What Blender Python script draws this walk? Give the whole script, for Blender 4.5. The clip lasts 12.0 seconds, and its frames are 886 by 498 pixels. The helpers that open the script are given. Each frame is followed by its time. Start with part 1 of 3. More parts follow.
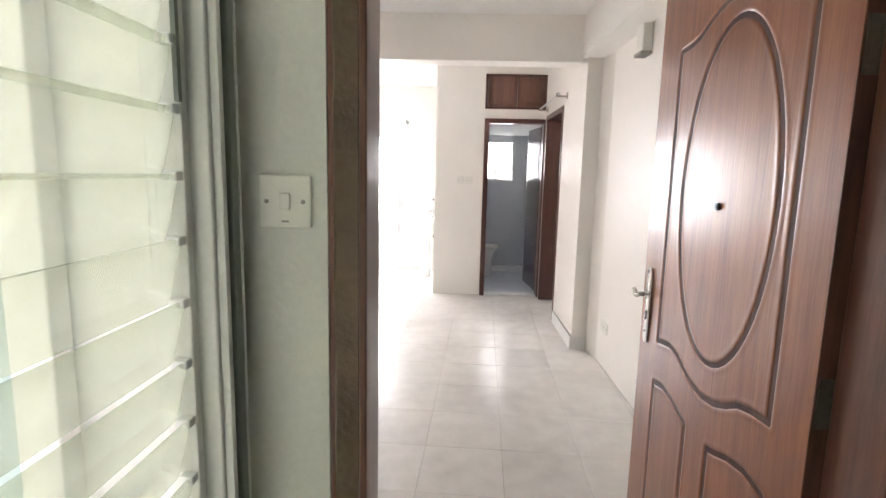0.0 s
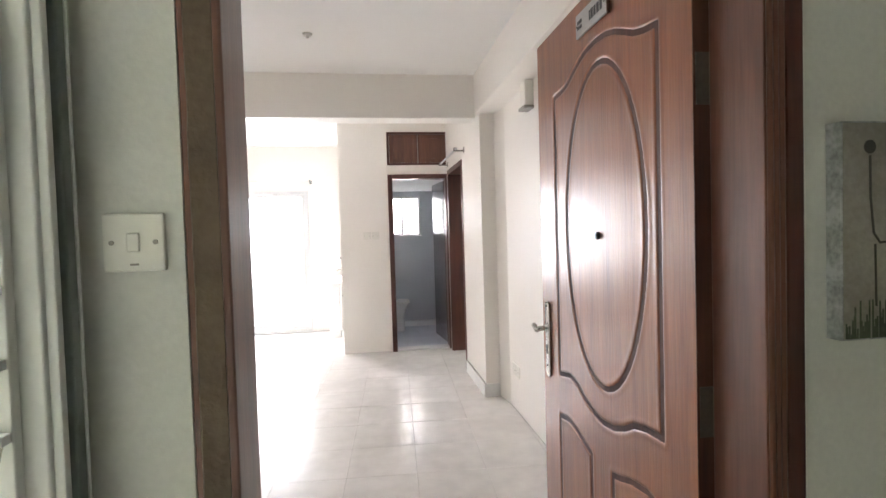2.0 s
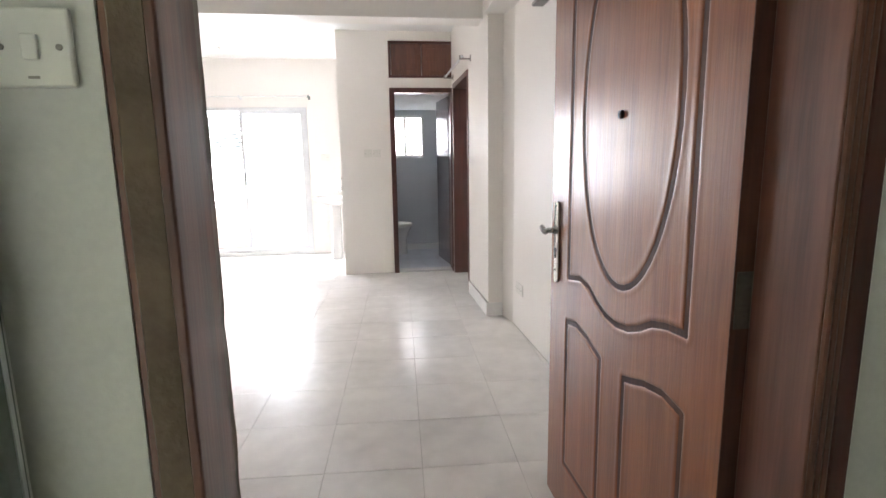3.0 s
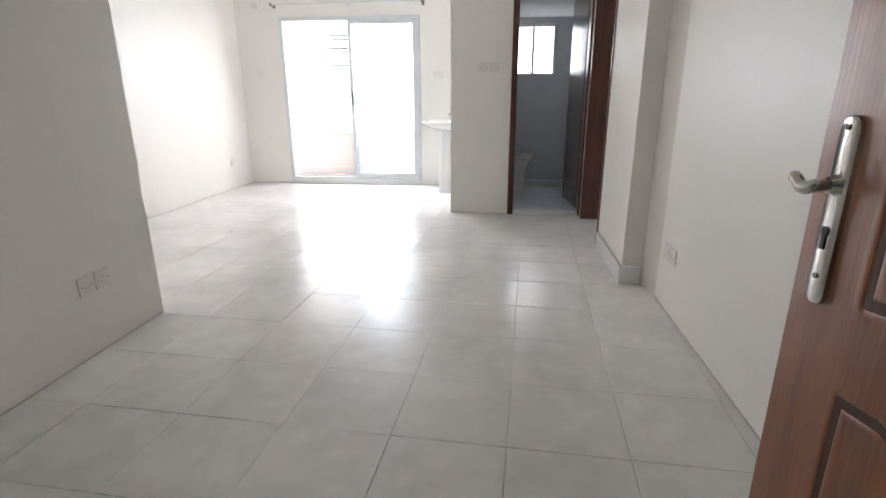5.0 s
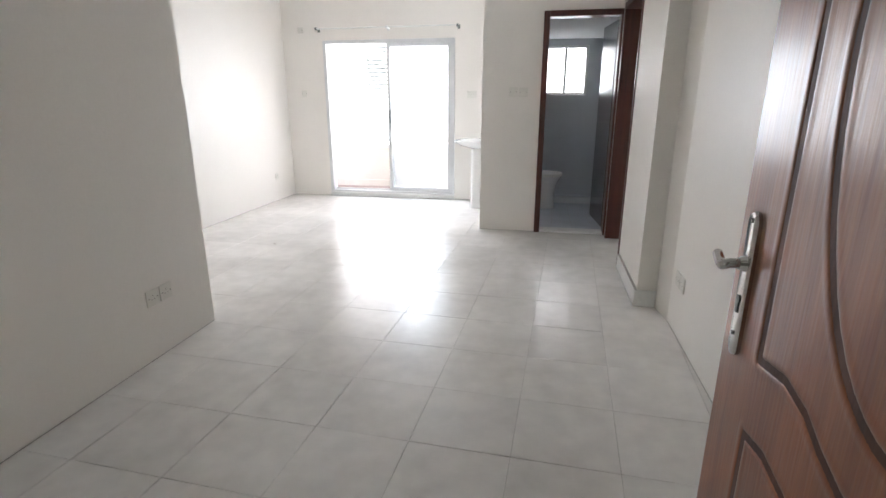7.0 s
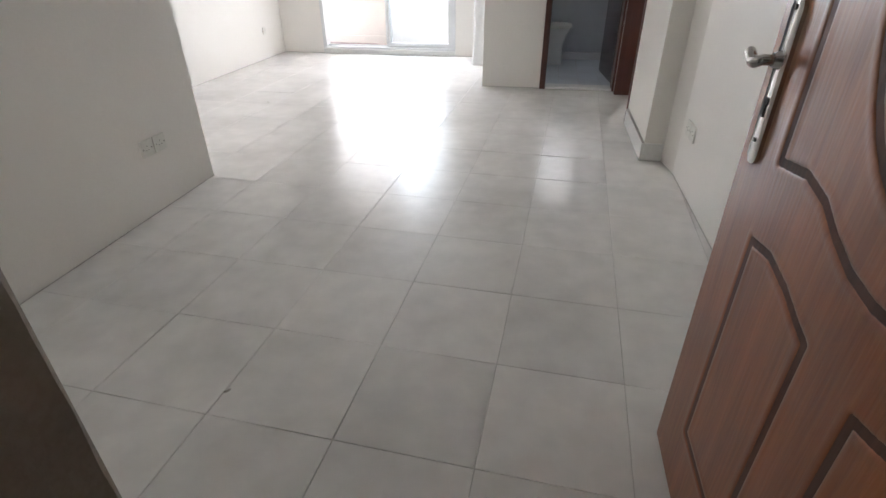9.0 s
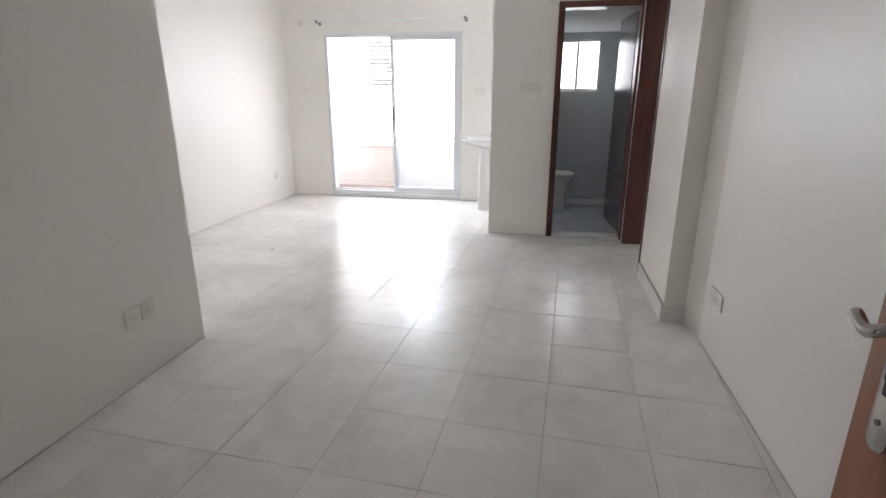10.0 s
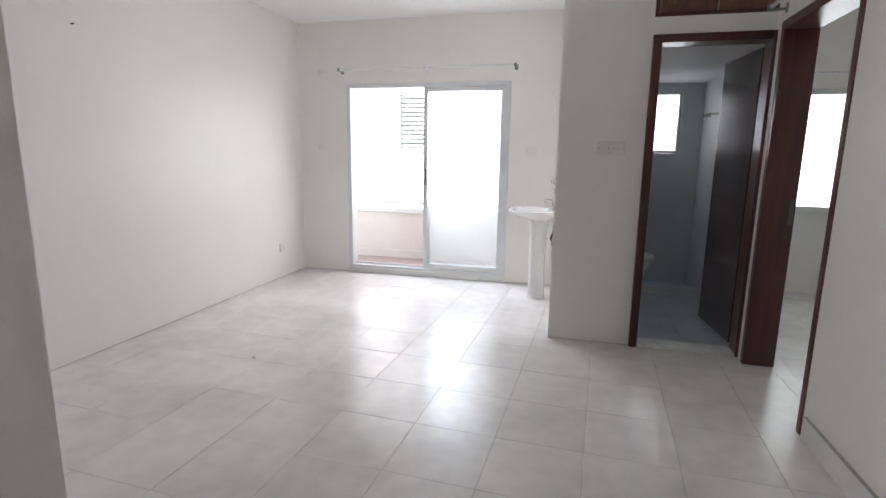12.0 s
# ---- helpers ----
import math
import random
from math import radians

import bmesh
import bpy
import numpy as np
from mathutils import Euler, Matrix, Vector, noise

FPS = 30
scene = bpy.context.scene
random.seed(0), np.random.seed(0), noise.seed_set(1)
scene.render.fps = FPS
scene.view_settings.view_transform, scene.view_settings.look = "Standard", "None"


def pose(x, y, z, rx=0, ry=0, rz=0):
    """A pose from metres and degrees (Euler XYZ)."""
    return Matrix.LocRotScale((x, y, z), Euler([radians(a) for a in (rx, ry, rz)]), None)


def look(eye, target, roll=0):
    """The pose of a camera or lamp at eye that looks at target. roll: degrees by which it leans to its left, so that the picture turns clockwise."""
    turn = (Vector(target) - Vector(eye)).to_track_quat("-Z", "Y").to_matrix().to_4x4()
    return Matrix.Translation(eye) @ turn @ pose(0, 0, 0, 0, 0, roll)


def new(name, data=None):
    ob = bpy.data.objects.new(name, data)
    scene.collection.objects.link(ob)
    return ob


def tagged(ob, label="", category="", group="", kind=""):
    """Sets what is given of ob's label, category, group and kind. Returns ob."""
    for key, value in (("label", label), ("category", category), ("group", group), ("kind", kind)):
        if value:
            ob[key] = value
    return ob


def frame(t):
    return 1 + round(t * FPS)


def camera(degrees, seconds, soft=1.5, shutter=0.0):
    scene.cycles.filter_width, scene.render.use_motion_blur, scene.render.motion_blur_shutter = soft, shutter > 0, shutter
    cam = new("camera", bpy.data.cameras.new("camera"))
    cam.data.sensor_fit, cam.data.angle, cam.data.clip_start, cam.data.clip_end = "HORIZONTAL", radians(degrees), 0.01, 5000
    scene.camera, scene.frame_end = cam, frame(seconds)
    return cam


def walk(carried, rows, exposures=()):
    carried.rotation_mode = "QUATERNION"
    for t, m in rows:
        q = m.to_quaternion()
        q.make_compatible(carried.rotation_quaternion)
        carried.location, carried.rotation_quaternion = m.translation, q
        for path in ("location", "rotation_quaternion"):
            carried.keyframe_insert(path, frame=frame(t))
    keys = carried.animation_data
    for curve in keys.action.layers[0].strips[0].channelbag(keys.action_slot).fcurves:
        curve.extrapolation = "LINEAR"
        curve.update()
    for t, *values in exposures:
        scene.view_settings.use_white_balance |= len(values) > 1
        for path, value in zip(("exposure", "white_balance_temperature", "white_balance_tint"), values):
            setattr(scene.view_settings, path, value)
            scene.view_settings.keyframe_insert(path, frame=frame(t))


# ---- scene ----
cam = camera(82.0, 12.0)
PATH = [
    (0, (0.64, 0.622, 1.446), (0.586, 2.6, 1.156), 1.3),
    (0.5, (0.684, 0.635, 1.477), (0.916, 2.6, 1.18), -0.2),
    (1, (0.687, 0.619, 1.587), (0.963, 2.598, 1.496), -1.1),
    (1.5, (0.694, 0.62, 1.55), (0.976, 2.599, 1.602), -1.5),
    (2, (0.701, 0.645, 1.397), (0.982, 2.624, 1.333), -1.7),
    (2.5, (0.71, 0.675, 1.301), (0.985, 2.637, 1.028), -1.5),
    (2.7, (0.717, 0.716, 1.284), (0.992, 2.672, 0.973), -1.3),
    (4.3, (0.82, 1.534, 1.192), (0.779, 3.5, 0.829), 0.1),
    (4.5, (0.827, 1.668, 1.194), (0.727, 3.624, 0.788), -0.3),
    (5, (0.862, 1.681, 1.158), (0.642, 3.581, 0.572), -0.2),
    (5.5, (0.915, 1.563, 1.136), (0.627, 3.322, 0.228), 0.5),
    (6, (0.938, 1.528, 1.187), (0.649, 3.229, 0.177), 0.7),
    (6.5, (0.952, 1.502, 1.308), (0.606, 3.343, 0.607), 0.0),
    (6.7, (0.959, 1.494, 1.331), (0.603, 3.381, 0.775), 0.0),
    (8.3, (0.97, 1.48, 1.214), (0.602, 3.257, 0.374), -0.6),
    (8.5, (0.969, 1.479, 1.205), (0.617, 3.224, 0.293), -0.7),
    (9, (0.952, 1.475, 1.195), (0.627, 3.167, 0.179), -0.4),
    (9.5, (0.942, 1.531, 1.265), (0.616, 3.22, 0.244), -0.4),
    (10, (0.866, 1.759, 1.329), (0.498, 3.637, 0.749), 0.0),
    (10.5, (0.78, 2.011, 1.348), (0.447, 3.933, 0.906), 0.4),
    (11, (0.771, 2.365, 1.311), (0.404, 4.292, 0.92), 0.0),
    (11.5, (0.681, 2.676, 1.332), (0.199, 4.577, 0.938), 0.3),
    (12, (0.487, 3.009, 1.322), (0.003, 4.915, 0.96), 0.8),
]
EXPOSURES = [(0.0, 2.9, 6450, 17), (2.5, 2.75, 6350, 17), (4.5, 2.1, 6050, 13), (5.5, 2.0, 6100, 13), (9.0, 1.98, 6100, 13), (10.5, 1.68, 6100, 15), (12.0, 1.4, 6050, 15)]
walk(cam, [(t, look(eye, target, roll)) for t, eye, target, roll in PATH],
     exposures=EXPOSURES)

# ---------- world, sun, exposure ----------
world = bpy.data.worlds.new("world")
scene.world = world
world.use_nodes = True
wn = world.node_tree
sky = wn.nodes.new("ShaderNodeTexSky")
sky.sky_type, sky.sun_disc = "NISHITA", False
sky.sun_elevation, sky.sun_rotation = radians(44), radians(166)
sky.air_density, sky.dust_density = 1.0, 3.0
wn.links.new(sky.outputs[0], wn.nodes["Background"].inputs[0])
wn.nodes["Background"].inputs[1].default_value = 0.15
sun = new("sun", bpy.data.lights.new("sun", "SUN"))
sun.data.energy, sun.data.angle, sun.data.color = 5.0, radians(0.5), (1.0, 0.97, 0.93)
sun.matrix_world = look((1.5, -6, 6), (0, 0, 0))


def sky_lamp(eye, target, wide, high, watts, tone=(0.95, 0.98, 1.0)):
    lamp = new("sky_light", bpy.data.lights.new("sky_light", "AREA"))
    lamp.data.shape, lamp.data.size, lamp.data.size_y, lamp.data.energy = "RECTANGLE", wide, high, watts
    lamp.data.color = tone
    lamp.matrix_world = look(eye, target)
    return lamp


sky_lamp((-4.6, 11.8, 5.2), (-0.9, 6.0, 1.4), 8.0, 4.4, 360)
# daylight standing in the upper part of the closed sash's opening
sky_lamp((-0.83, 8.505, 1.37), (-0.28, 7.5, 1.37), 0.46, 1.20, 6.2, (0.97, 0.98, 1.0))


# light goes on bouncing between the white walls
scene.cycles.max_bounces, scene.cycles.diffuse_bounces = 16, 12


# ---------- materials ----------
def material(name):
    m = bpy.data.materials.new(name)
    m.use_nodes = True
    return m, m.node_tree.nodes, m.node_tree.links, m.node_tree.nodes["Principled BSDF"]


def surface(name, col, rough=0.5, vary=0.06, scale=3.0, fine=60.0, bump=0.15, metal=0.0, coat=0.0, tint=None, rand=0.0, spec=0.5):
    """A surface with mottling at two scales, uneven gloss and fine relief."""
    m, n, l, b = material(name)
    tc = n.new("ShaderNodeTexCoord")
    big, small = n.new("ShaderNodeTexNoise"), n.new("ShaderNodeTexNoise")
    big.inputs["Scale"].default_value, big.inputs["Detail"].default_value = scale, 5
    small.inputs["Scale"].default_value, small.inputs["Detail"].default_value = fine, 3
    geo = n.new("ShaderNodeNewGeometry")
    for t in (big, small):
        l.new(geo.outputs["Position"], t.inputs["Vector"])
    ramp = n.new("ShaderNodeValToRGB")
    lo = tint or tuple(c * (1 - 2.2 * vary) for c in col)
    ramp.color_ramp.elements[0].position, ramp.color_ramp.elements[1].position = 0.32, 0.62
    ramp.color_ramp.elements[0].color, ramp.color_ramp.elements[1].color = (*lo, 1), (*col, 1)
    add = n.new("ShaderNodeMath")
    add.operation = "MULTIPLY_ADD"
    add.inputs[1].default_value, add.inputs[2].default_value = 0.35, 0.0
    l.new(small.outputs[0], add.inputs[0])
    mix = n.new("ShaderNodeMath")
    mix.operation = "MULTIPLY_ADD"
    mix.inputs[1].default_value = 0.65
    l.new(big.outputs[0], mix.inputs[0])
    l.new(add.outputs[0], mix.inputs[2])
    l.new(mix.outputs[0], ramp.inputs[0])
    out = ramp.outputs[0]
    if rand:
        info = n.new("ShaderNodeObjectInfo")
        hsv = n.new("ShaderNodeHueSaturation")
        mr = n.new("ShaderNodeMapRange")
        mr.inputs[3].default_value, mr.inputs[4].default_value = 1 - rand, 1 + rand
        l.new(info.outputs["Random"], mr.inputs[0])
        l.new(mr.outputs[0], hsv.inputs["Value"])
        l.new(out, hsv.inputs["Color"])
        out = hsv.outputs[0]
    l.new(out, b.inputs["Base Color"])
    mr2 = n.new("ShaderNodeMapRange")
    mr2.inputs[3].default_value, mr2.inputs[4].default_value = rough * 0.8, min(1, rough * 1.25)
    l.new(big.outputs[0], mr2.inputs[0])
    l.new(mr2.outputs[0], b.inputs["Roughness"])
    b.inputs["Metallic"].default_value = metal
    b.inputs["Coat Weight"].default_value = coat
    b.inputs["Coat Roughness"].default_value = 0.15
    b.inputs["Specular IOR Level"].default_value = spec
    if bump:
        bp = n.new("ShaderNodeBump")
        bp.inputs["Strength"].default_value, bp.inputs["Distance"].default_value = bump, 0.004
        l.new(small.outputs[0], bp.inputs["Height"])
        l.new(bp.outputs[0], b.inputs["Normal"])
    return m


def wood(name, light, dark, rough=0.35, coat=0.3, stretch=(14, 14, 0.9)):
    m, n, l, b = material(name)
    geo, mp = n.new("ShaderNodeNewGeometry"), n.new("ShaderNodeMapping")
    mp.inputs["Scale"].default_value = stretch
    l.new(geo.outputs["Position"], mp.inputs["Vector"])
    ns, fine = n.new("ShaderNodeTexNoise"), n.new("ShaderNodeTexNoise")
    ns.inputs["Scale"].default_value, ns.inputs["Detail"].default_value, ns.inputs["Distortion"].default_value = 1.6, 6, 0.8
    fine.inputs["Scale"].default_value, fine.inputs["Detail"].default_value = 9, 4
    l.new(mp.outputs[0], ns.inputs["Vector"])
    l.new(mp.outputs[0], fine.inputs["Vector"])
    mx = n.new("ShaderNodeMath")
    mx.operation = "MULTIPLY_ADD"
    mx.inputs[1].default_value = 0.35
    half = n.new("ShaderNodeMath")
    half.operation = "MULTIPLY"
    half.inputs[1].default_value = 0.65
    l.new(ns.outputs[0], half.inputs[0])
    l.new(fine.outputs[0], mx.inputs[0])
    l.new(half.outputs[0], mx.inputs[2])
    r = n.new("ShaderNodeValToRGB")
    r.color_ramp.elements[0].position, r.color_ramp.elements[1].position = 0.36, 0.64
    r.color_ramp.elements[0].color, r.color_ramp.elements[1].color = (*dark, 1), (*light, 1)
    l.new(mx.outputs[0], r.inputs[0])
    l.new(r.outputs[0], b.inputs["Base Color"])
    b.inputs["Roughness"].default_value = rough
    b.inputs["Coat Weight"].default_value, b.inputs["Coat Roughness"].default_value = coat, 0.22
    bp = n.new("ShaderNodeBump")
    bp.inputs["Strength"].default_value, bp.inputs["Distance"].default_value = 0.25, 0.002
    l.new(fine.outputs[0], bp.inputs["Height"])
    l.new(bp.outputs[0], b.inputs["Normal"])
    return m


def pane_material(name, tint, haze=0.0):
    """Thin window glass: clear with a mirror gloss that grows at grazing angles; haze is dust on it."""
    m, n, l, b = material(name)
    n.remove(b)
    tr, gl, mx, fr = n.new("ShaderNodeBsdfTransparent"), n.new("ShaderNodeBsdfGlossy"), n.new("ShaderNodeMixShader"), n.new("ShaderNodeLayerWeight")
    tr.inputs[0].default_value = (*tint, 1)
    gl.inputs["Roughness"].default_value = 0.02
    fr.inputs[0].default_value = 0.5
    steep, gloss = n.new("ShaderNodeMath"), n.new("ShaderNodeMath")
    steep.operation, gloss.operation = "POWER", "MULTIPLY_ADD"
    steep.inputs[1].default_value, gloss.inputs[1].default_value, gloss.inputs[2].default_value = 4.0, 0.6, 0.035
    l.new(fr.outputs["Facing"], steep.inputs[0])
    l.new(steep.outputs[0], gloss.inputs[0])
    l.new(gloss.outputs[0], mx.inputs[0])
    base = tr.outputs[0]
    if haze:
        df, m2 = n.new("ShaderNodeBsdfTranslucent"), n.new("ShaderNodeMixShader")
        df.inputs[0].default_value = (0.84, 0.87, 0.87, 1)
        ns, mr = n.new("ShaderNodeTexNoise"), n.new("ShaderNodeMapRange")
        ns.inputs["Scale"].default_value = 6
        mr.inputs[3].default_value, mr.inputs[4].default_value = haze * 0.9, haze * 1.1
        l.new(ns.outputs[0], mr.inputs[0])
        l.new(mr.outputs[0], m2.inputs[0])
        l.new(base, m2.inputs[1])
        l.new(df.outputs[0], m2.inputs[2])
        base = m2.outputs[0]
    l.new(base, mx.inputs[1])
    l.new(gl.outputs[0], mx.inputs[2])
    l.new(mx.outputs[0], n["Material Output"].inputs[0])
    return m


M_WALL = surface("wall_paint", (0.868, 0.843, 0.803), 0.40, 0.025, 0.9, 90, 0.08)
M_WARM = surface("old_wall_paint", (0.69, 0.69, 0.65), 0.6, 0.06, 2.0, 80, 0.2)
M_CEIL = surface("ceiling_paint", (0.88, 0.88, 0.87), 0.8, 0.02, 0.8, 90, 0.08)
M_TILE = surface("floor_tile", (0.80, 0.782, 0.76), 0.225, 0.10, 1.6, 9, 0.03, rand=0.03, coat=0.0, spec=0.38)
M_GROUT = surface("grout", (0.62, 0.60, 0.575), 0.8, 0.2, 3, 60, 0.2)
M_DARK_LINE = surface("dark_joint_line", (0.52, 0.50, 0.47), 0.85, 0.2, 8, 60, 0.2)
M_BTILE = surface("bath_tile", (0.60, 0.64, 0.70), 0.3, 0.06, 5, 60, 0.05, rand=0.04)
M_BWALL = surface("bath_wall", (0.66, 0.68, 0.70), 0.35, 0.04, 1.5, 60, 0.05)
M_SKIRT = surface("skirting_tile", (0.80, 0.80, 0.79), 0.3, 0.05, 3, 50, 0.05)
M_DOOR = wood("varnished_door_wood", (0.315, 0.104, 0.038), (0.20, 0.062, 0.025), 0.30, 0.35)
M_EDGE = wood("dark_door_edge", (0.12, 0.045, 0.026), (0.06, 0.024, 0.016), 0.6, 0.0)
M_FRAME = wood("door_frame_wood", (0.17, 0.066, 0.042), (0.09, 0.033, 0.022), 0.35, 0.3)
M_DARK = wood("dark_frame_wood", (0.115, 0.032, 0.022), (0.06, 0.018, 0.014), 0.35, 0.25)
M_BLEAF = wood("dark_bath_leaf", (0.10, 0.055, 0.055), (0.065, 0.036, 0.038), 0.16, 0.5)
M_LOFT = wood("loft_wood", (0.20, 0.085, 0.05), (0.10, 0.04, 0.028), 0.35, 0.2)
M_SMEAR = surface("stained_plaster", (0.15, 0.108, 0.07), 0.7, 0.2, 9, 70, 0.5, tint=(0.085, 0.055, 0.035))
# plaster of the unlit reveal, its shade painted in as grey-brown
M_REVEAL_SHADE = surface("shaded_reveal_plaster", (0.30, 0.26, 0.22), 0.8, 0.12, 6, 70, 0.4)
M_GROOVE_SHADE = wood("groove_shade_wood", (0.13, 0.045, 0.024), (0.085, 0.03, 0.018), 0.6, 0.0)
M_ALU = surface("aluminium", (0.76, 0.775, 0.785), 0.35, 0.05, 6, 120, 0.05, metal=0.25)
M_WHITEALU = surface("white_window_frame", (0.78, 0.79, 0.77), 0.4, 0.05, 6, 90, 0.05)
M_GREYALU = surface("grey_window_frame", (0.20, 0.23, 0.21), 0.45, 0.1, 8, 90, 0.08)
M_CHROME = surface("chrome", (0.58, 0.56, 0.54), 0.12, 0.05, 8, 120, 0.0, metal=1.0)
M_BRASS = surface("worn_steel", (0.16, 0.145, 0.125), 0.5, 0.15, 20, 120, 0.1, metal=0.7)
M_PLATE = surface("switch_plastic", (0.80, 0.79, 0.74), 0.35, 0.03, 8, 80, 0.02)
M_BLACK = surface("dark_plastic", (0.03, 0.03, 0.03), 0.4, 0.1, 8, 80, 0.02)
M_GREYP = surface("grey_plastic", (0.35, 0.33, 0.30), 0.5, 0.1, 8, 80, 0.05)
M_CERAMIC = surface("ceramic", (0.82, 0.82, 0.81), 0.12, 0.02, 3, 60, 0.0, coat=0.3)
M_PARAPET = surface("balcony_paint", (0.78, 0.73, 0.67), 0.7, 0.08, 2, 60, 0.2)
M_BALC = surface("balcony_tile", (0.42, 0.32, 0.27), 0.6, 0.12, 5, 60, 0.2)
M_FACADE = surface("facade_paint", (0.86, 0.85, 0.83), 0.8, 0.04, 0.6, 20, 0.2)
M_EXT = surface("outer_wall_paint", (0.80, 0.80, 0.765), 0.75, 0.05, 1.5, 40, 0.2)
M_GROUND = surface("ground", (0.30, 0.29, 0.27), 0.9, 0.1, 0.4, 10, 0.3)
M_GLASS = pane_material("window_glass", (0.93, 0.97, 0.96))
M_DUSTY = pane_material("sliding_glass", (0.95, 0.97, 0.98), 0.08)
M_LOUVRE = pane_material("louvre_glass", (0.81, 0.83, 0.75), 0.16)
M_BLUEGLASS = surface("tinted_glass", (0.42, 0.52, 0.52), 0.2, 0.1, 1.5, 20, 0.0)
M_CANVAS = surface("canvas_ground", (0.34, 0.32, 0.28), 0.7, 0.2, 9, 90, 0.3, tint=(0.21, 0.195, 0.165))
M_STEM = surface("painted_dark", (0.05, 0.045, 0.04), 0.7, 0.2, 20, 90, 0.2)
M_GRASS = surface("painted_green", (0.10, 0.12, 0.08), 0.7, 0.3, 25, 90, 0.2)
M_SILVER = surface("foil_edge", (0.55, 0.56, 0.57), 0.4, 0.25, 30, 120, 0.3, metal=0.6)
M_INK = surface("plate_ink", (0.06, 0.06, 0.07), 0.5, 0.1, 20, 90, 0.0)
M_STEEL = surface("plate_steel", (0.50, 0.50, 0.51), 0.4, 0.1, 20, 120, 0.05, metal=0.3)
M_LENS = surface("lamp_lens", (0.75, 0.74, 0.70), 0.3, 0.05, 8, 60, 0.0)


# ---------- mesh helpers ----------
def box(bm, x0, x1, y0, y1, z0, z1, bevel=0.0, seg=2):
    g = bmesh.ops.create_cube(bm, size=1.0)
    vs = g["verts"]
    for v in vs:
        v.co = Vector((x0 if v.co.x < 0 else x1, y0 if v.co.y < 0 else y1, z0 if v.co.z < 0 else z1))
    if bevel:
        es = list({e for v in vs for e in v.link_edges})
        bmesh.ops.bevel(bm, geom=es, offset=bevel, segments=seg, affect="EDGES", profile=0.5)
    return bm


def boxes(*specs, bevel=0.0):
    bm = bmesh.new()
    for s in specs:
        box(bm, *s, bevel=bevel)
    return bm


def cyl(bm, p, q, r0, r1=None, n=20):
    p, q = Vector(p), Vector(q)
    r1 = r0 if r1 is None else r1
    turn = (q - p).to_track_quat("Z", "Y").to_matrix().to_4x4()
    m = Matrix.Translation((p + q) / 2) @ turn
    bmesh.ops.create_cone(bm, cap_ends=True, segments=n, radius1=r0, radius2=r1, depth=(q - p).length, matrix=m)
    return bm


def tube(bm, pts, r, n=10):
    """A round bar along points, with closed ends."""
    pts = [Vector(p) for p in pts]
    rings = []
    for i, p in enumerate(pts):
        d = (pts[min(i + 1, len(pts) - 1)] - pts[max(i - 1, 0)]).normalized()
        q = d.to_track_quat("Z", "Y")
        rings.append([bm.verts.new(p + q @ Vector((r * math.cos(a), r * math.sin(a), 0))) for a in [2 * math.pi * k / n for k in range(n)]])
    for a, b in zip(rings, rings[1:]):
        for k in range(n):
            bm.faces.new((a[k], a[(k + 1) % n], b[(k + 1) % n], b[k]))
    bm.faces.new(rings[0][::-1])
    bm.faces.new(rings[-1])
    return bm


def loft(bm, rings, cap0=True, cap1=True):
    vs = [[bm.verts.new(p) for p in ring] for ring in rings]
    n = len(vs[0])
    for a, b in zip(vs, vs[1:]):
        for k in range(n):
            bm.faces.new((a[k], a[(k + 1) % n], b[(k + 1) % n], b[k]))
    if cap0:
        bm.faces.new(vs[0][::-1])
    if cap1:
        bm.faces.new(vs[-1])
    return bm


def prism(bm, outline, z0, z1):
    return loft(bm, [[(x, y, z0) for x, y in outline], [(x, y, z1) for x, y in outline]])


def part(name, bm, mat, parent=None, label="", smooth=False):
    me = bpy.data.meshes.new(name)
    bmesh.ops.recalc_face_normals(bm, faces=bm.faces)
    bm.to_mesh(me)
    bm.free()
    me.materials.append(mat)
    if smooth:
        me.shade_smooth()
        me.set_sharp_from_angle(angle=radians(40))
    ob = new(name, me)
    if parent:
        ob.parent = parent
    if label:
        ob["label"] = label
    return ob


def thing(name, label, category, at=(0, 0, 0), group="", kind=""):
    ob = new(name)
    ob.empty_display_size = 0.1
    ob.matrix_world = Matrix.Translation(at)
    return tagged(ob, label, category, group, kind)


def structure(name, bm, mat, label, category="wall"):
    return tagged(part(name, bm, mat), label, category, kind="structure")


# ---------- structure ----------
CEIL = 2.70
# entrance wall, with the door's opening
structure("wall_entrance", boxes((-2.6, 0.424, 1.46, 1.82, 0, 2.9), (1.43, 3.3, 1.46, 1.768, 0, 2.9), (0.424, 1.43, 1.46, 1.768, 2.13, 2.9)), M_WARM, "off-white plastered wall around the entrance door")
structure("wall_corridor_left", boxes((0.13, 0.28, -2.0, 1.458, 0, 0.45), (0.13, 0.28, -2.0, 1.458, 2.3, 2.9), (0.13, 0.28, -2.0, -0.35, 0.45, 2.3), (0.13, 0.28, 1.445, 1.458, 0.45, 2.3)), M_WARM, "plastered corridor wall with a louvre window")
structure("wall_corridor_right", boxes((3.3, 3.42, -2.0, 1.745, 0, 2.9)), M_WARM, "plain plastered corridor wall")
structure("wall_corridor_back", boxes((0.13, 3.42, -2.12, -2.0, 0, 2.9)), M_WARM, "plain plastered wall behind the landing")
structure("wall_foyer_left", boxes((-1.13, -0.983, 1.822, 3.95, 0, CEIL), (-2.634, -0.983, 3.95, 4.095, 0, CEIL)), M_WALL, "white painted wall ending in a corner beside the living room")
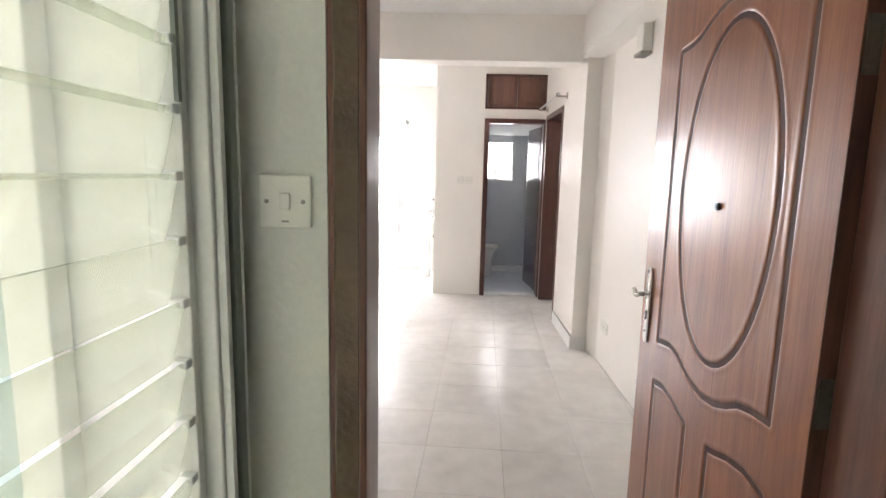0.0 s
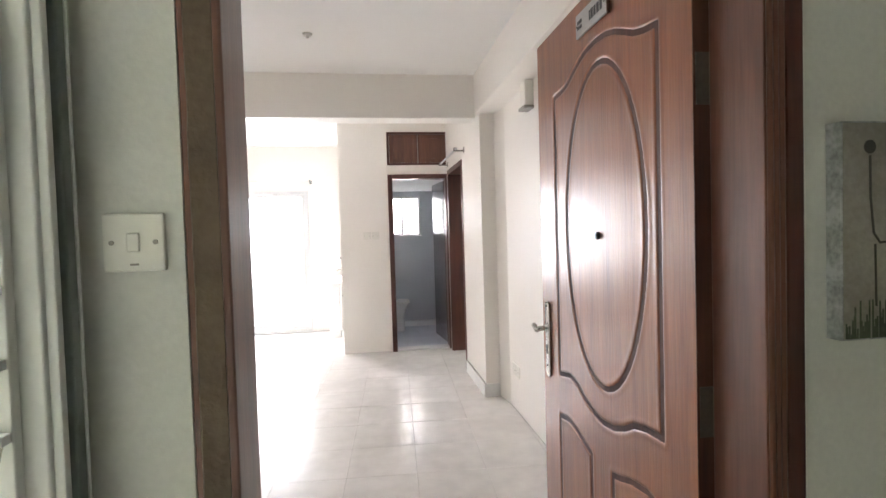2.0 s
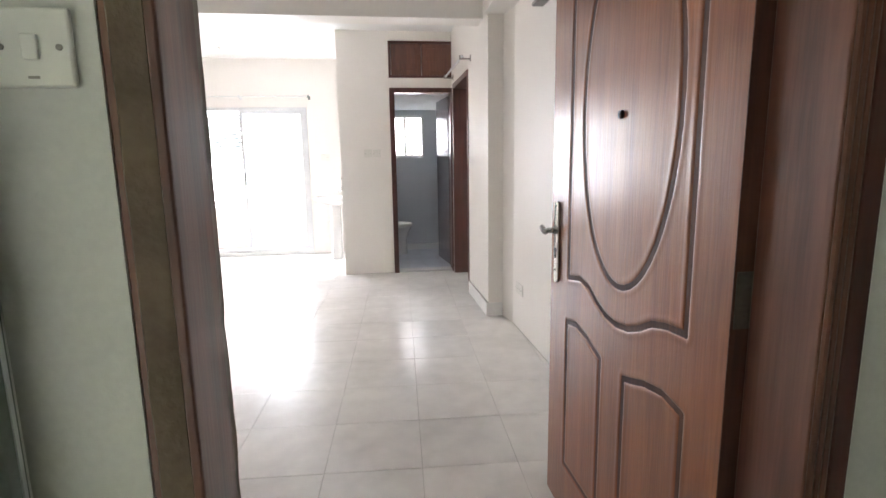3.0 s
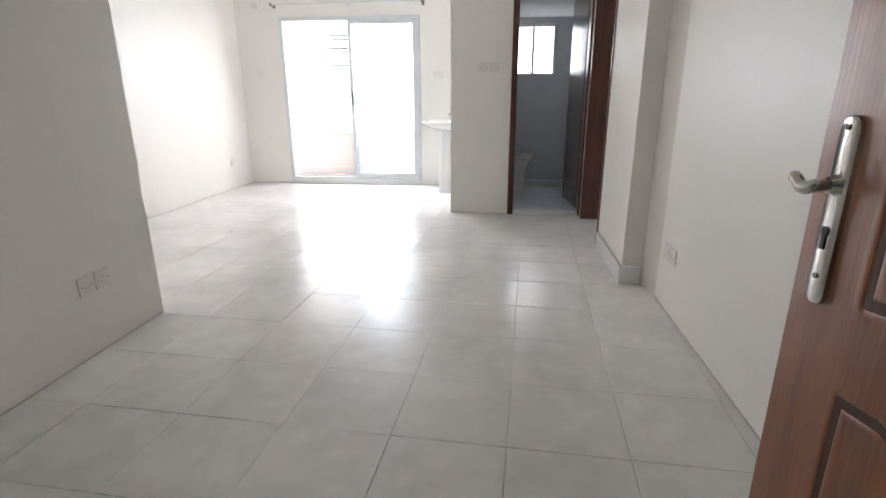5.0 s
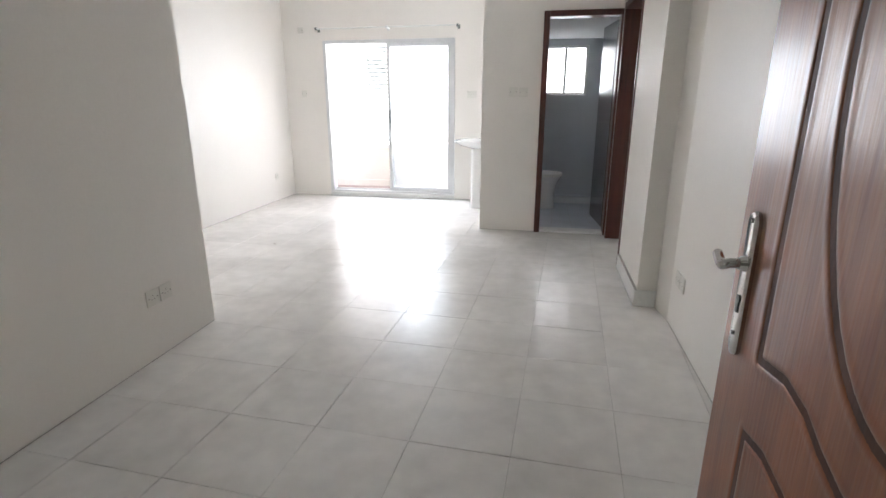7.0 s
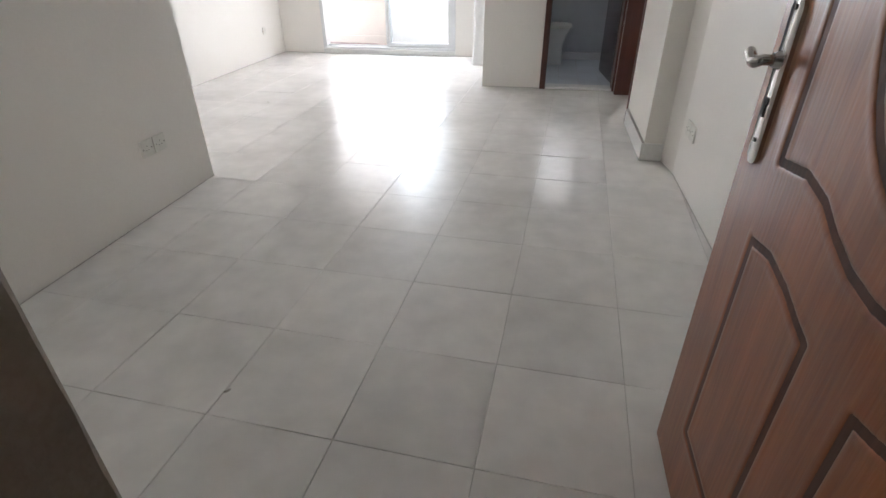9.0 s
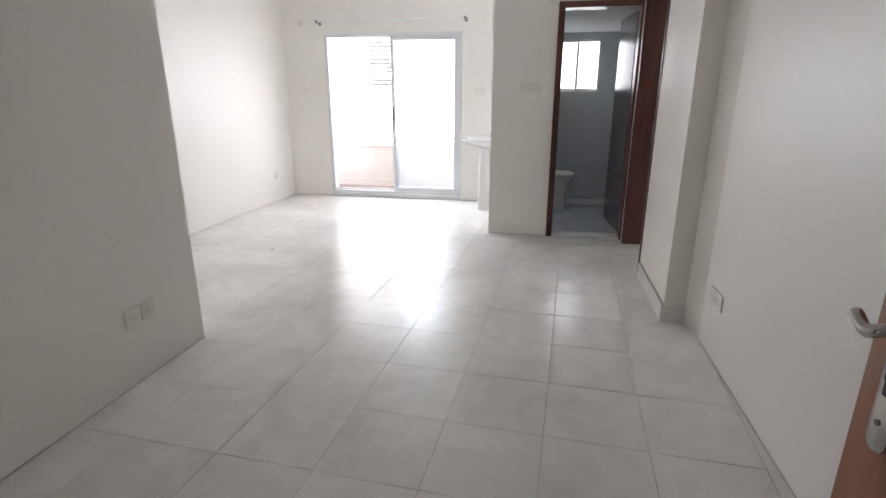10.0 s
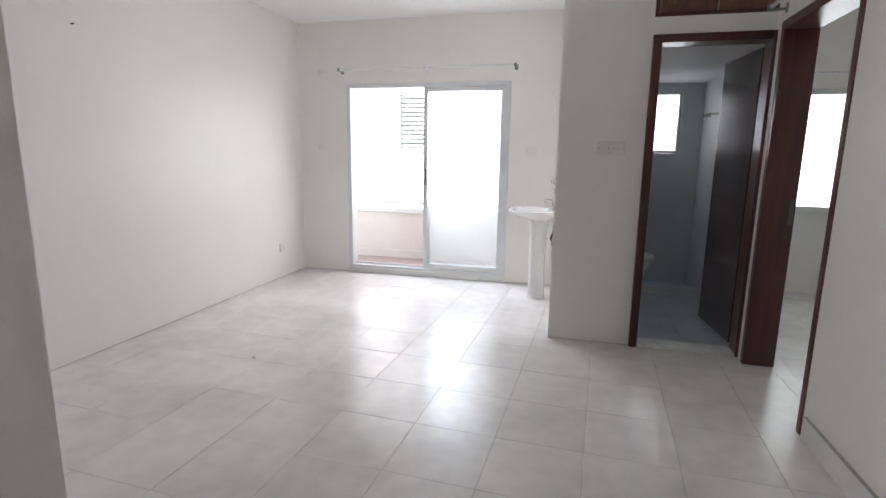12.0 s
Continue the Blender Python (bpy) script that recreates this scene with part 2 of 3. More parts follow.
structure("wall_left", boxes((-2.654, -2.514, 4.095, 8.42, 0, CEIL)), M_WALL, "white painted side wall of the living room")
structure("wall_far", boxes((-2.514, -1.953, 8.284, 8.42, 0, CEIL), (-0.176, 0.36, 8.284, 8.42, 0, CEIL), (-1.953, -0.176, 8.284, 8.42, 2.06, CEIL), (-1.953, -0.176, 8.284, 8.42, -0.1, 0.055)), M_WALL, "white painted end wall with a sliding balcony door")
structure("wall_partition", boxes((0.36, 0.49, 6.705, 8.87, 0, CEIL), (0.49, 0.925, 6.705, 6.825, 0, CEIL), (0.925, 1.663, 6.705, 6.825, 2.098, 2.208), (0.925, 1.663, 6.705, 6.825, 2.6, CEIL), (1.663, 1.80, 6.705, 6.825, 0, CEIL)), M_WALL, "white painted partition around the bathroom door")
wr = bmesh.new()
prism(wr, [(1.783, 1.768), (1.783, 4.61), (1.75, 4.815), (1.628, 4.815), (1.628, 5.66), (1.80, 5.66), (1.95, 5.66), (1.95, 1.768)], 0, CEIL)
box(wr, 1.628, 1.80, 5.66, 6.60, 2.125, CEIL)
box(wr, 1.628, 1.80, 6.60, 6.7035, 0, CEIL)
structure("wall_right", wr, M_WALL, "white painted wall with a stepped column and a bedroom doorway")
structure("wall_bath_right", boxes((1.70, 1.82, 6.827, 8.87, 0, CEIL)), M_BWALL, "grey-white tiled bathroom side wall")
structure("wall_bath_far", boxes((0.49, 0.93, 8.75, 8.87, 0, CEIL), (1.50, 1.70, 8.75, 8.87, 0, CEIL), (0.93, 1.50, 8.75, 8.87, 0, 1.37), (0.93, 1.50, 8.75, 8.87, 1.985, CEIL)), M_BWALL, "grey-white bathroom end wall with a small window")
structure("wall_bath_lining", boxes((0.4915, 0.50, 6.827, 8.748, 0, 2.06)), M_BWALL, "grey-white bathroom side wall")
structure("ceiling_bath", boxes((0.501, 1.699, 6.827, 8.748, 2.065, 2.12)), M_CEIL, "low white bathroom ceiling", "ceiling")
structure("wall_bedroom", boxes((1.82, 2.25, 8.76, 8.87, 0, CEIL), (3.75, 4.5, 8.76, 8.87, 0, CEIL), (2.25, 3.75, 8.76, 8.87, 0, 0.82), (2.25, 3.75, 8.76, 8.87, 1.99, CEIL), (4.4, 4.5, 4.9, 8.76, 0, CEIL), (1.95, 4.5, 4.78, 4.9, 0, CEIL)), M_WALL, "white painted bedroom walls with a wide window")
structure("ceiling", boxes((-2.66, 4.5, 1.60, 8.87, CEIL, 2.95)), M_CEIL, "flat white painted ceiling", "ceiling")
structure("ceiling_corridor", boxes((0.13, 3.42, -2.12, 1.60, 2.9, 3.0)), M_CEIL, "white corridor ceiling", "ceiling")
# out of view: added above the corridor to shade the outer wall from sun
structure("wall_sun_block", boxes((0.13, 3.42, -4.0, 1.60, 3.002, 8.0)), M_EXT, "unseen cream block over the corridor, added to keep the sun out", "wall")
# tall unseen walls, added to dim the sky light that reaches the louvres
structure("wall_sky_block", boxes((-1.9, -1.75, -4.0, 1.438, -9, 8.0), (-1.75, 0.128, -4.0, -3.88, -9, 8.0), (-1.9, 0.128, 1.44, 1.60, 2.902, 8.0)), M_EXT, "unseen cream walls added to cut the skylight outside the louvre window", "wall")
structure("beam_cross", boxes((-2.514, 1.60, 4.85, 5.06, 2.345, CEIL), bevel=0.004), M_WALL, "white plastered beam across the ceiling", "beam")
structure("beam_side", boxes((1.595, 1.782, 1.769, 4.848, 2.375, CEIL), bevel=0.004), M_WALL, "white plastered beam along the wall top", "beam")

# ground, balcony and the building across
structure("ground", boxes((-400, 400, -400, 400, -9.2, -9.0)), M_GROUND, "grey ground far below", "ground")
structure("balcony_floor", boxes((-3.4, 0.9, 8.42, 9.42, -0.16, -0.02)), M_BALC, "reddish-brown balcony floor", "floor")
parapet = thing("balcony_parapet", "cream painted low balcony wall with a white coping", "parapet", (-1.2, 9.36, -0.02), kind="structure")
part("wall", boxes((-2.2, 2.1, -0.06, 0.06, 0, 0.60), (-2.2, 2.1, -0.075, -0.06, 0.0, 0.1)), M_PARAPET, parapet)
part("coping", boxes((-2.2, 2.1, -0.09, 0.09, 0.60, 0.66), bevel=0.008), M_WHITEALU, parapet)
part("rail", cyl(bmesh.new(), (-2.2, 0, 0.72), (2.1, 0, 0.72), 0.018), M_WHITEALU, parapet)
for rx in (-1.9, -0.75, 0.4, 1.5):
    part("rail_post", cyl(bmesh.new(), (rx, 0, 0.65), (rx, 0, 0.72), 0.012), M_WHITEALU, parapet)

opp = thing("apartment_building", "pale rendered apartment building across the balcony", "building", (-1, 12, -9))
part("wall", boxes((-9, 9, 0, 6, 0, 16)), M_FACADE, opp)
part("roof", boxes((-9.2, 9.2, -0.2, 6.2, 16, 16.3)), M_FACADE, opp)
louv = part("vent_window", boxes((-1.68, -1.62, -0.05, -0.002, 10.38, 11.44), (-0.78, -0.72, -0.05, -0.002, 10.38, 11.44), (-1.62, -0.78, -0.05, -0.002, 11.38, 11.44), (-1.62, -0.78, -0.05, -0.002, 10.38, 10.43)), M_WHITEALU, opp)
part("backing", boxes((-1.62, -0.78, -0.012, -0.003, 10.43, 11.38)), M_GREYALU, louv)
for k in range(12):
    z = 10.46 + k * 0.078
    b = boxes((-1.55, -0.78, -0.045, -0.035, z, z + 0.042))
    part("slat", b, M_FACADE, louv)
    part("end_slot", boxes((-1.62, -1.56, -0.03, -0.013, z, z + 0.05)), M_GREYALU, louv)
part("ledge", boxes((-9, 9, -0.12, -0.002, 9.2, 9.32)), M_FACADE, opp)

# ---------- skirting ----------
def skirting(name, x0, x1, y0, y1):
    return structure(name, boxes((x0, x1, y0, y1, 0.004, 0.115), bevel=0.002), M_SKIRT, "pale tile skirting along the wall foot", "skirting")


skirting("baseboard_1", 1.610, 1.6275, 4.798, 5.62)
skirting("baseboard_2", 1.628, 1.745, 4.798, 4.8145)


def foot_line(name, x0, x1, y0, y1):
    return structure(name, boxes((x0, x1, y0, y1, 0.0015, 0.005)), M_DARK_LINE, "thin dirty joint along the wall foot", "trim")


# thin darker strip on the skirting's top edge
structure("trim_1", boxes((1.612, 1.6275, 4.80, 5.62, 0.1155, 0.119)), M_DARK_LINE, "thin darker line along the skirting top", "trim")
foot_line("trim_2", -0.9825, -0.980, 1.825, 4.095)
foot_line("trim_3", -2.5135, -2.511, 4.10, 8.28)
foot_line("trim_4", 1.780, 1.7825, 1.77, 4.60)
foot_line("trim_5", -2.51, -1.955, 8.2805, 8.2835)
foot_line("trim_6", -0.17, 0.355, 8.2805, 8.2835)
foot_line("trim_7", 0.361, 0.92, 6.702, 6.7045)

# ---------- entrance door frame and leaf ----------
ef = thing("door_frame", "reddish-brown varnished wooden entrance door frame", "door frame", (0.93, 1.52, 0), kind="structure")
part("jamb", boxes((-0.505, -0.441, -0.0595, 0.08, 0, 2.125), (-0.4525, -0.439, -0.068, -0.0605, 0, 2.125), bevel=0.003), M_FRAME, ef)
bm = bmesh.new()
lining = []
for k in range(81):
    z = k * 2.125 / 80
    w = 0.0022 * noise.noise((11, 0, z * 9)) + 0.0015 * noise.noise((5, 2, z * 31))
    lining.append([(-0.5055, 0.081, z), (-0.499 + w, 0.081, z), (-0.499 + w, 0.293 + 0.5 * w, z), (-0.5055, 0.302, z)])
loft(bm, lining)
part("jamb_lining", bm, M_REVEAL_SHADE, ef, "rough plaster reveal with its shade put into a grey-brown colour")
part("jamb", boxes((0.46, 0.499, -0.068, 0.08, 0, 2.125), bevel=0.004), M_FRAME, ef)
part("head", boxes((-0.441, 0.46, -0.068, 0.08, 2.08, 2.125), bevel=0.004), M_FRAME, ef)
for k in range(3):
    bm = bmesh.new()
    tube(bm, [(0.468 + k * 0.011, -0.07, 0.002), (0.468 + k * 0.011, -0.07, 2.12)], 0.006, 8)
    part("bead", bm, M_FRAME, ef, smooth=True)
part("architrave", boxes((0.500, 0.533, -0.072, -0.0605, 0, 2.15), bevel=0.003), M_DARK, ef)
# uneven stained plaster strip along the left jamb
bm = bmesh.new()
rows = []
for k in range(61):
    z = k * 2.12 / 60
    w = 0.042 + 0.005 * noise.noise((0, 0, z * 2.5)) + 0.003 * noise.noise((3, 0, z * 14))
    rows.append([(-0.453 - w, -0.0605, z), (-0.453 - w + 0.003, -0.0645, z), (-0.4535, -0.0645, z), (-0.4535, -0.0605, z)])
loft(bm, rows)
part("stained_edge", bm, M_SMEAR, ef, "brown stained ragged plaster edge")
bm = bmesh.new()
rows = []
for k in range(61):
    z = k * 2.12 / 60
    w = 0.006 + 0.004 * noise.noise((7, 0, z * 6))
    rows.append([(0.534, -0.0605, z), (0.534, -0.066, z), (0.534 + w, -0.0655, z), (0.534 + w, -0.0605, z)])
loft(bm, rows)
part("plaster_edge", bm, M_PLATE, ef, "rough white plaster edge")

LEAF_W, LEAF_H = 0.943, 2.078
leaf = thing("door", "varnished reddish-brown wooden entrance door with moulded oval panel, standing open", "door", (1.39, 1.612, 0.012), kind="structure")
leaf.matrix_world = pose(1.376, 1.605, 0.012, 0, 0, 0)


def seg_dist(P, Q, a, b):
    a, b = np.array(a), np.array(b)
    d = b - a
    t = np.clip(((P - a[0]) * d[0] + (Q - a[1]) * d[1]) / (d @ d), 0, 1)
    return np.hypot(P - a[0] - t * d[0], Q - a[1] - t * d[1])


def leaf_face():
    """The moulded face: grooves pressed along an oval, its ogee-topped border and two lower panels."""
    ys, zs = np.linspace(0.0, LEAF_W, 260), np.linspace(0, LEAF_H, 520)
    P, Q = np.meshgrid(ys, zs)
    lines = []
    oval = [(0.432 + 0.247 * math.cos(a), 1.388 + 0.468 * math.sin(a)) for a in np.linspace(0, 2 * math.pi, 49)]
    lines.append(oval)
    top = [(0.775, 1.845), (0.70, 1.85), (0.65, 1.862), (0.60, 1.885), (0.55, 1.905), (0.50, 1.918), (0.44, 1.922), (0.38, 1.918), (0.33, 1.905), (0.28, 1.885), (0.23, 1.862), (0.18, 1.85), (0.128, 1.845)]
    bottom = [(0.128, 0.89), (0.20, 0.885), (0.26, 0.872), (0.31, 0.845), (0.37, 0.823), (0.437, 0.815), (0.50, 0.823), (0.56, 0.845), (0.61, 0.872), (0.68, 0.885), (0.775, 0.87)]
    lines.append(top + bottom + [top[0]])
    for s in (1, -1):
        c = 0.452
        pts = [(c + s * 0.328, 0.195), (c + s * 0.328, 0.715), (c + s * 0.25, 0.728), (c + s * 0.17, 0.715), (c + s * 0.11, 0.695), (c + s * 0.07, 0.685), (c + s * 0.07, 0.195), (c + s * 0.328, 0.195)]
        lines.append(pts)
    dist = np.full(P.shape, 9.0)
    for pts in lines:
        for a, b in zip(pts, pts[1:]):
            dist = np.minimum(dist, seg_dist(P, Q, a, b))
    depth = -0.0095 * np.exp(-(dist / 0.0050) ** 2) + 0.0008 * np.exp(-((dist - 0.017) / 0.006) ** 2)
    ny, nz = len(ys), len(zs)
    X = -0.018 - depth
    verts = np.stack([X, P, Q], -1).reshape(-1, 3)
    i = np.arange(nz - 1)[:, None] * ny + np.arange(ny - 1)[None]
    faces = np.stack([i, i + ny, i + ny + 1, i + 1], -1).reshape(-1, 4)
    me = bpy.data.meshes.new("moulded_face")
    me.from_pydata(verts.tolist(), [], faces.tolist())
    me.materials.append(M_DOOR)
    # darker wood along the groove bottoms paints in the shade of the creases
    me.materials.append(M_GROOVE_SHADE)
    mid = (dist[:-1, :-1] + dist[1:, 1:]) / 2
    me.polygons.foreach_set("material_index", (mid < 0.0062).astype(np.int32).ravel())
    me.shade_smooth()
    ob = new("moulded_face", me)
    ob.parent = leaf
    return ob


leaf_face()
part("core", boxes((-0.017, 0.022, 0.0, LEAF_W, 0, LEAF_H), bevel=0.002), M_EDGE, leaf, "dark unvarnished door edge")
part("closing_edge", boxes((-0.0165, 0.021, LEAF_W, LEAF_W + 0.004, 0.001, LEAF_H - 0.001)), M_DOOR, leaf)
# peephole
bm = bmesh.new()
cyl(bm, (-0.026, 0.443, 1.363), (-0.017, 0.443, 1.363), 0.010, 0.011, 24)
peep = part("peephole", bm, M_BRASS, leaf, smooth=True)
part("lens", cyl(bmesh.new(), (-0.0275, 0.443, 1.363), (-0.0255, 0.443, 1.363), 0.006, n=16), M_BLACK, peep)
# number plate
plate = part("number_plate", boxes((-0.027, -0.019, 0.352, 0.555, 1.966, 2.036), bevel=0.002), M_STEEL, leaf, "grey metal flat-number plate")
part("border", boxes((-0.0255, -0.019, 0.345, 0.352, 1.962, 2.04)), M_EDGE, plate)
for y, w in ((0.375, 0.014), (0.395, 0.014), (0.415, 0.012), (0.433, 0.014), (0.452, 0.006)):
    part("digit_bar", boxes((-0.0278, -0.0268, y, y + w, 1.986, 2.014)), M_INK, plate)
for z in (1.988, 2.004):
    part("mark", boxes((-0.028, -0.0268, 0.51, 0.54, z, z + 0.010)), M_INK, plate)
for y in (0.545, 0.362):
    part("screw", cyl(bmesh.new(), (-0.0285, y, 2.0), (-0.0265, y, 2.0), 0.003, n=10), M_BRASS, plate)
# lever handle on a long rounded plate
hp = bmesh.new()
out = []
for k in range(32):
    a = 2 * math.pi * k / 32
    out.append((0.876 + 0.0215 * math.cos(a), (1.105 if math.sin(a) > 0 else 0.863) - 0.012 + 0.0215 * math.sin(a)))
loft(hp, [[(-0.018, y, z) for y, z in out], [(-0.025, y, z) for y, z in out], [(-0.028, 0.876 + (y - 0.876) * 0.8, 0.976 + (z - 0.976) * 0.985) for y, z in out]])
hplate = part("handle_plate", hp, M_CHROME, leaf, "polished steel lock plate", smooth=True)
lv = bmesh.new()
cyl(lv, (-0.028, 0.876, 1.015), (-0.040, 0.876, 1.015), 0.016, 0.012, 20)
tube(lv, [(-0.034, 0.876, 1.015), (-0.055, 0.876, 1.015), (-0.060, 0.879, 1.012), (-0.063, 0.887, 1.008), (-0.063, 0.897, 1.008), (-0.063, 0.907, 1.013), (-0.063, 0.916, 1.019), (-0.063, 0.922, 1.021)], 0.0095, 14)
part("lever", lv, M_CHROME, hplate, smooth=True)
for z in (1.098, 0.875):
    part("screw", cyl(bmesh.new(), (-0.0305, 0.876, z), (-0.027, 0.876, z), 0.0045, n=12), M_BRASS, hplate)
kh = bmesh.new()
cyl(kh, (-0.0305, 0.876, 0.945), (-0.027, 0.876, 0.945), 0.008, n=16)
box(kh, -0.0305, -0.027, 0.8715, 0.8805, 0.918, 0.945)
part("keyhole", kh, M_BLACK, hplate)
part("latch_plate", boxes((-0.010, 0.014, LEAF_W + 0.004, LEAF_W + 0.0065, 0.90, 1.06), bevel=0.001), M_BRASS, leaf)
for z in (1.84, 1.63, 0.945, 0.25):
    hb = bmesh.new()
    cyl(hb, (0.022, -0.006, z), (0.022, -0.006, z + 0.105), 0.007, n=14)
    box(hb, -0.012, 0.022, -0.0035, -0.0005, z, z + 0.105)
    box(hb, 0.020, 0.024, -0.03, -0.006, z, z + 0.105)
    part("hinge", hb, M_BRASS, leaf, "worn steel butt hinge")

# ---------- corridor: louvre window, switch, canvas ----------
lw = thing("louvre_window", "louvre window of clear glass blades in a white metal frame", "window", (0.27, 0.52, 0.45), kind="structure")
part("frame", boxes((-0.10, 0.0, 0.86, 0.886, 0, 1.85), (-0.10, 0.0, -0.87, -0.80, 0, 1.85), (-0.10, 0.0, -0.80, 0.86, 0, 0.05), (-0.10, 0.0, -0.80, 0.86, 1.80, 1.85), bevel=0.003), M_WHITEALU, lw)
part("rail_strip", boxes((0.0, 0.014, 0.868, 0.882, 0.0, 1.85), bevel=0.002), M_WHITEALU, lw)
part("gasket", boxes((0.001, 0.02, 0.888, 0.922, -0.0, 1.85), bevel=0.003), M_GREYALU, lw, "dark grey-green metal edge strip")
part("frame_lip", boxes((0.001, 0.022, 0.908, 0.914, 0.0, 1.85)), M_ALU, lw)
part("louvre_channel", boxes((-0.075, -0.03, 0.842, 0.86, 0.05, 1.80), bevel=0.002), M_WHITEALU, lw)
part("louvre_channel", boxes((-0.075, -0.03, -0.80, -0.782, 0.05, 1.80), bevel=0.002), M_WHITEALU, lw)
for k in range(18):
    z = 0.037 + 0.0945 * k
    bl = bmesh.new()
    box(bl, -0.003, 0.003, -0.78, 0.840, -0.052, 0.052, 0.0015, 1)
    bl.transform(Matrix.Translation((-0.052, 0, z + 0.05)) @ Matrix.Rotation(radians(14), 4, "Y"))
    blade = part("blade", bl, M_LOUVRE, lw)
    blade.visible_shadow = False
    part("clip", boxes((-0.055, -0.032, 0.825, 0.842, z - 0.004, z + 0.010), bevel=0.002), M_ALU, lw)
part("lever_bar", boxes((-0.035, -0.028, 0.833, 0.842, 1.09, 1.23)), M_GREYALU, lw)
ow = thing("fixed_window", "blue-grey window in a white frame on the outer wall", "window", (-0.481, 1.44, 0.5), kind="structure")
part("frame", boxes((0.40, 0.475, -0.05, -0.003, 0, 2.2), (-0.475, -0.40, -0.05, -0.003, 0, 2.2), (-0.40, 0.40, -0.05, -0.003, 2.12, 2.2), (-0.40, 0.40, -0.05, -0.003, 0, 0.08), bevel=0.004), M_FACADE, ow)
part("pane", boxes((-0.40, 0.40, -0.02, -0.01, 0.08, 2.12)), M_BLUEGLASS, ow)
structure("outer_wall_face", boxes((-2.6, 0.128, 1.440, 1.4565, -1, 2.9), (0.128, 0.168, 1.4405, 1.4445, 0.452, 2.298)), M_EXT, "cream painted outer wall", "wall")


def switch(name, label, category, m, gangs=(0,), w=0.086, h=0.086, kind="switch"):
    """A plate on a wall: local x across, z up, -y out of the wall."""
    t = thing(name, label, category, group={"wall_switch": "wall switches", "wall_socket": "wall sockets"}.get(name, ""))
    part("plate", boxes((-w / 2, w / 2, -0.009, 0, -h / 2, h / 2), bevel=0.003), M_PLATE, t)
    for g in gangs:
        if kind == "switch":
            part("rocker", boxes((g - 0.009, g + 0.009, -0.0135, -0.0085, -0.014, 0.014), bevel=0.002), M_PLATE, t)
        else:
            for dx, dz in ((0, 0.012), (-0.010, -0.008), (0.010, -0.008)):
                part("pin_hole", cyl(bmesh.new(), (g + dx, -0.0098, dz), (g + dx, -0.0085, dz), 0.0028, n=10), M_GREYP, t)
    for s in (-1, 1):
        part("screw", cyl(bmesh.new(), (s * 0.0302, -0.0105, 0), (s * 0.0302, -0.0085, 0), 0.0036, n=12), M_GREYP, t)
    t.matrix_world = m
    return t


bell = switch("wall_switch", "old ivory plastic single switch beside the entrance door", "switch", pose(0.3565, 1.46, 1.396))
part("label_bar", boxes((-0.006, 0.006, -0.0096, -0.0088, -0.034, -0.031)), M_GREYP, bell)
switch("wall_switch", "white plastic switch plate on the bathroom partition", "switch", pose(0.665, 6.705, 1.385))
switch("wall_switch", "white plastic switch plate on the bathroom partition", "switch", pose(0.762, 6.705, 1.383))
switch("wall_switch", "white plastic switch plate beside the sliding door", "switch", pose(0.045, 8.284, 1.37), (-0.02, 0.02), 0.12)
switch("wall_switch", "white plastic switch plate beside the sliding door", "switch", pose(-2.255, 8.284, 1.39), w=0.075)
switch("junction_box", "white plastic junction plate high on the end wall", "junction box", pose(-2.25, 8.284, 2.19), (), 0.075, 0.075)
for y in (3.625, 3.722):
    switch("wall_socket", "white plastic wall socket low on the foyer wall", "socket", pose(-0.983, y, 0.335, 0, 0, 90), kind="socket")
for y in (4.465, 4.375):
    switch("wall_socket", "white plastic wall socket low beside the column", "socket", pose(1.783, y, 0.322, 0, 0, -90), kind="socket")
switch("wall_socket", "small white wall socket low on the side wall", "socket", pose(-2.514, 7.79, 0.323, 0, 0, 90), w=0.075, kind="socket")

cv = thing("canvas_picture", "grey canvas painting of a dark stem and grass with foil-coloured edges", "picture", (1.665, 1.46, 1.185))
part("stretcher", boxes((-0.15, 0.15, -0.032, -0.001, 0, 0.385), bevel=0.002), M_SILVER, cv)
part("canvas", boxes((-0.147, 0.147, -0.0345, -0.0322, 0.003, 0.382), bevel=0.0008), M_CANVAS, cv)
st = bmesh.new()
tube(st, [(-0.095, -0.0345, 0.325), (-0.094, -0.0345, 0.25), (-0.088, -0.0345, 0.19), (-0.075, -0.0345, 0.172), (-0.03, -0.0345, 0.174), (0.02, -0.0345, 0.185)], 0.0022, 8)
cyl(st, (-0.095, -0.0352, 0.34), (-0.095, -0.0345, 0.34), 0.012, n=20)
tube(st, [(-0.085, -0.0345, 0.17), (-0.083, -0.0345, 0.06)], 0.002, 8)
part("stem", st, M_STEM, cv)
gr = bmesh.new()
for k in range(170):
    x = -0.145 + 0.285 * random.random()
    h = 0.012 + 0.06 * random.random() ** 1.6
    box(gr, x, x + 0.0028, -0.0354, -0.0344, 0.004, h)
part("painted_grass", gr, M_GRASS, cv)

# ---------- foyer ceiling and wall fixtures ----------
dl = thing("downlight", "round white recessed ceiling light with a dark centre", "ceiling light", (0.30, 3.235, CEIL))
bm = bmesh.new()
rings = []
for r, z in ((0.086, 0.0), (0.086, -0.006), (0.078, -0.011), (0.05, -0.009), (0.032, -0.004)):
    rings.append([(r * math.cos(a), r * math.sin(a), z) for a in [2 * math.pi * k / 40 for k in range(40)]])
loft(bm, rings)
part("trim_ring", bm, M_LENS, dl, smooth=True)
part("socket", cyl(bmesh.new(), (0, 0, -0.002), (0, 0, -0.014), 0.026, n=24), M_BLACK, dl)


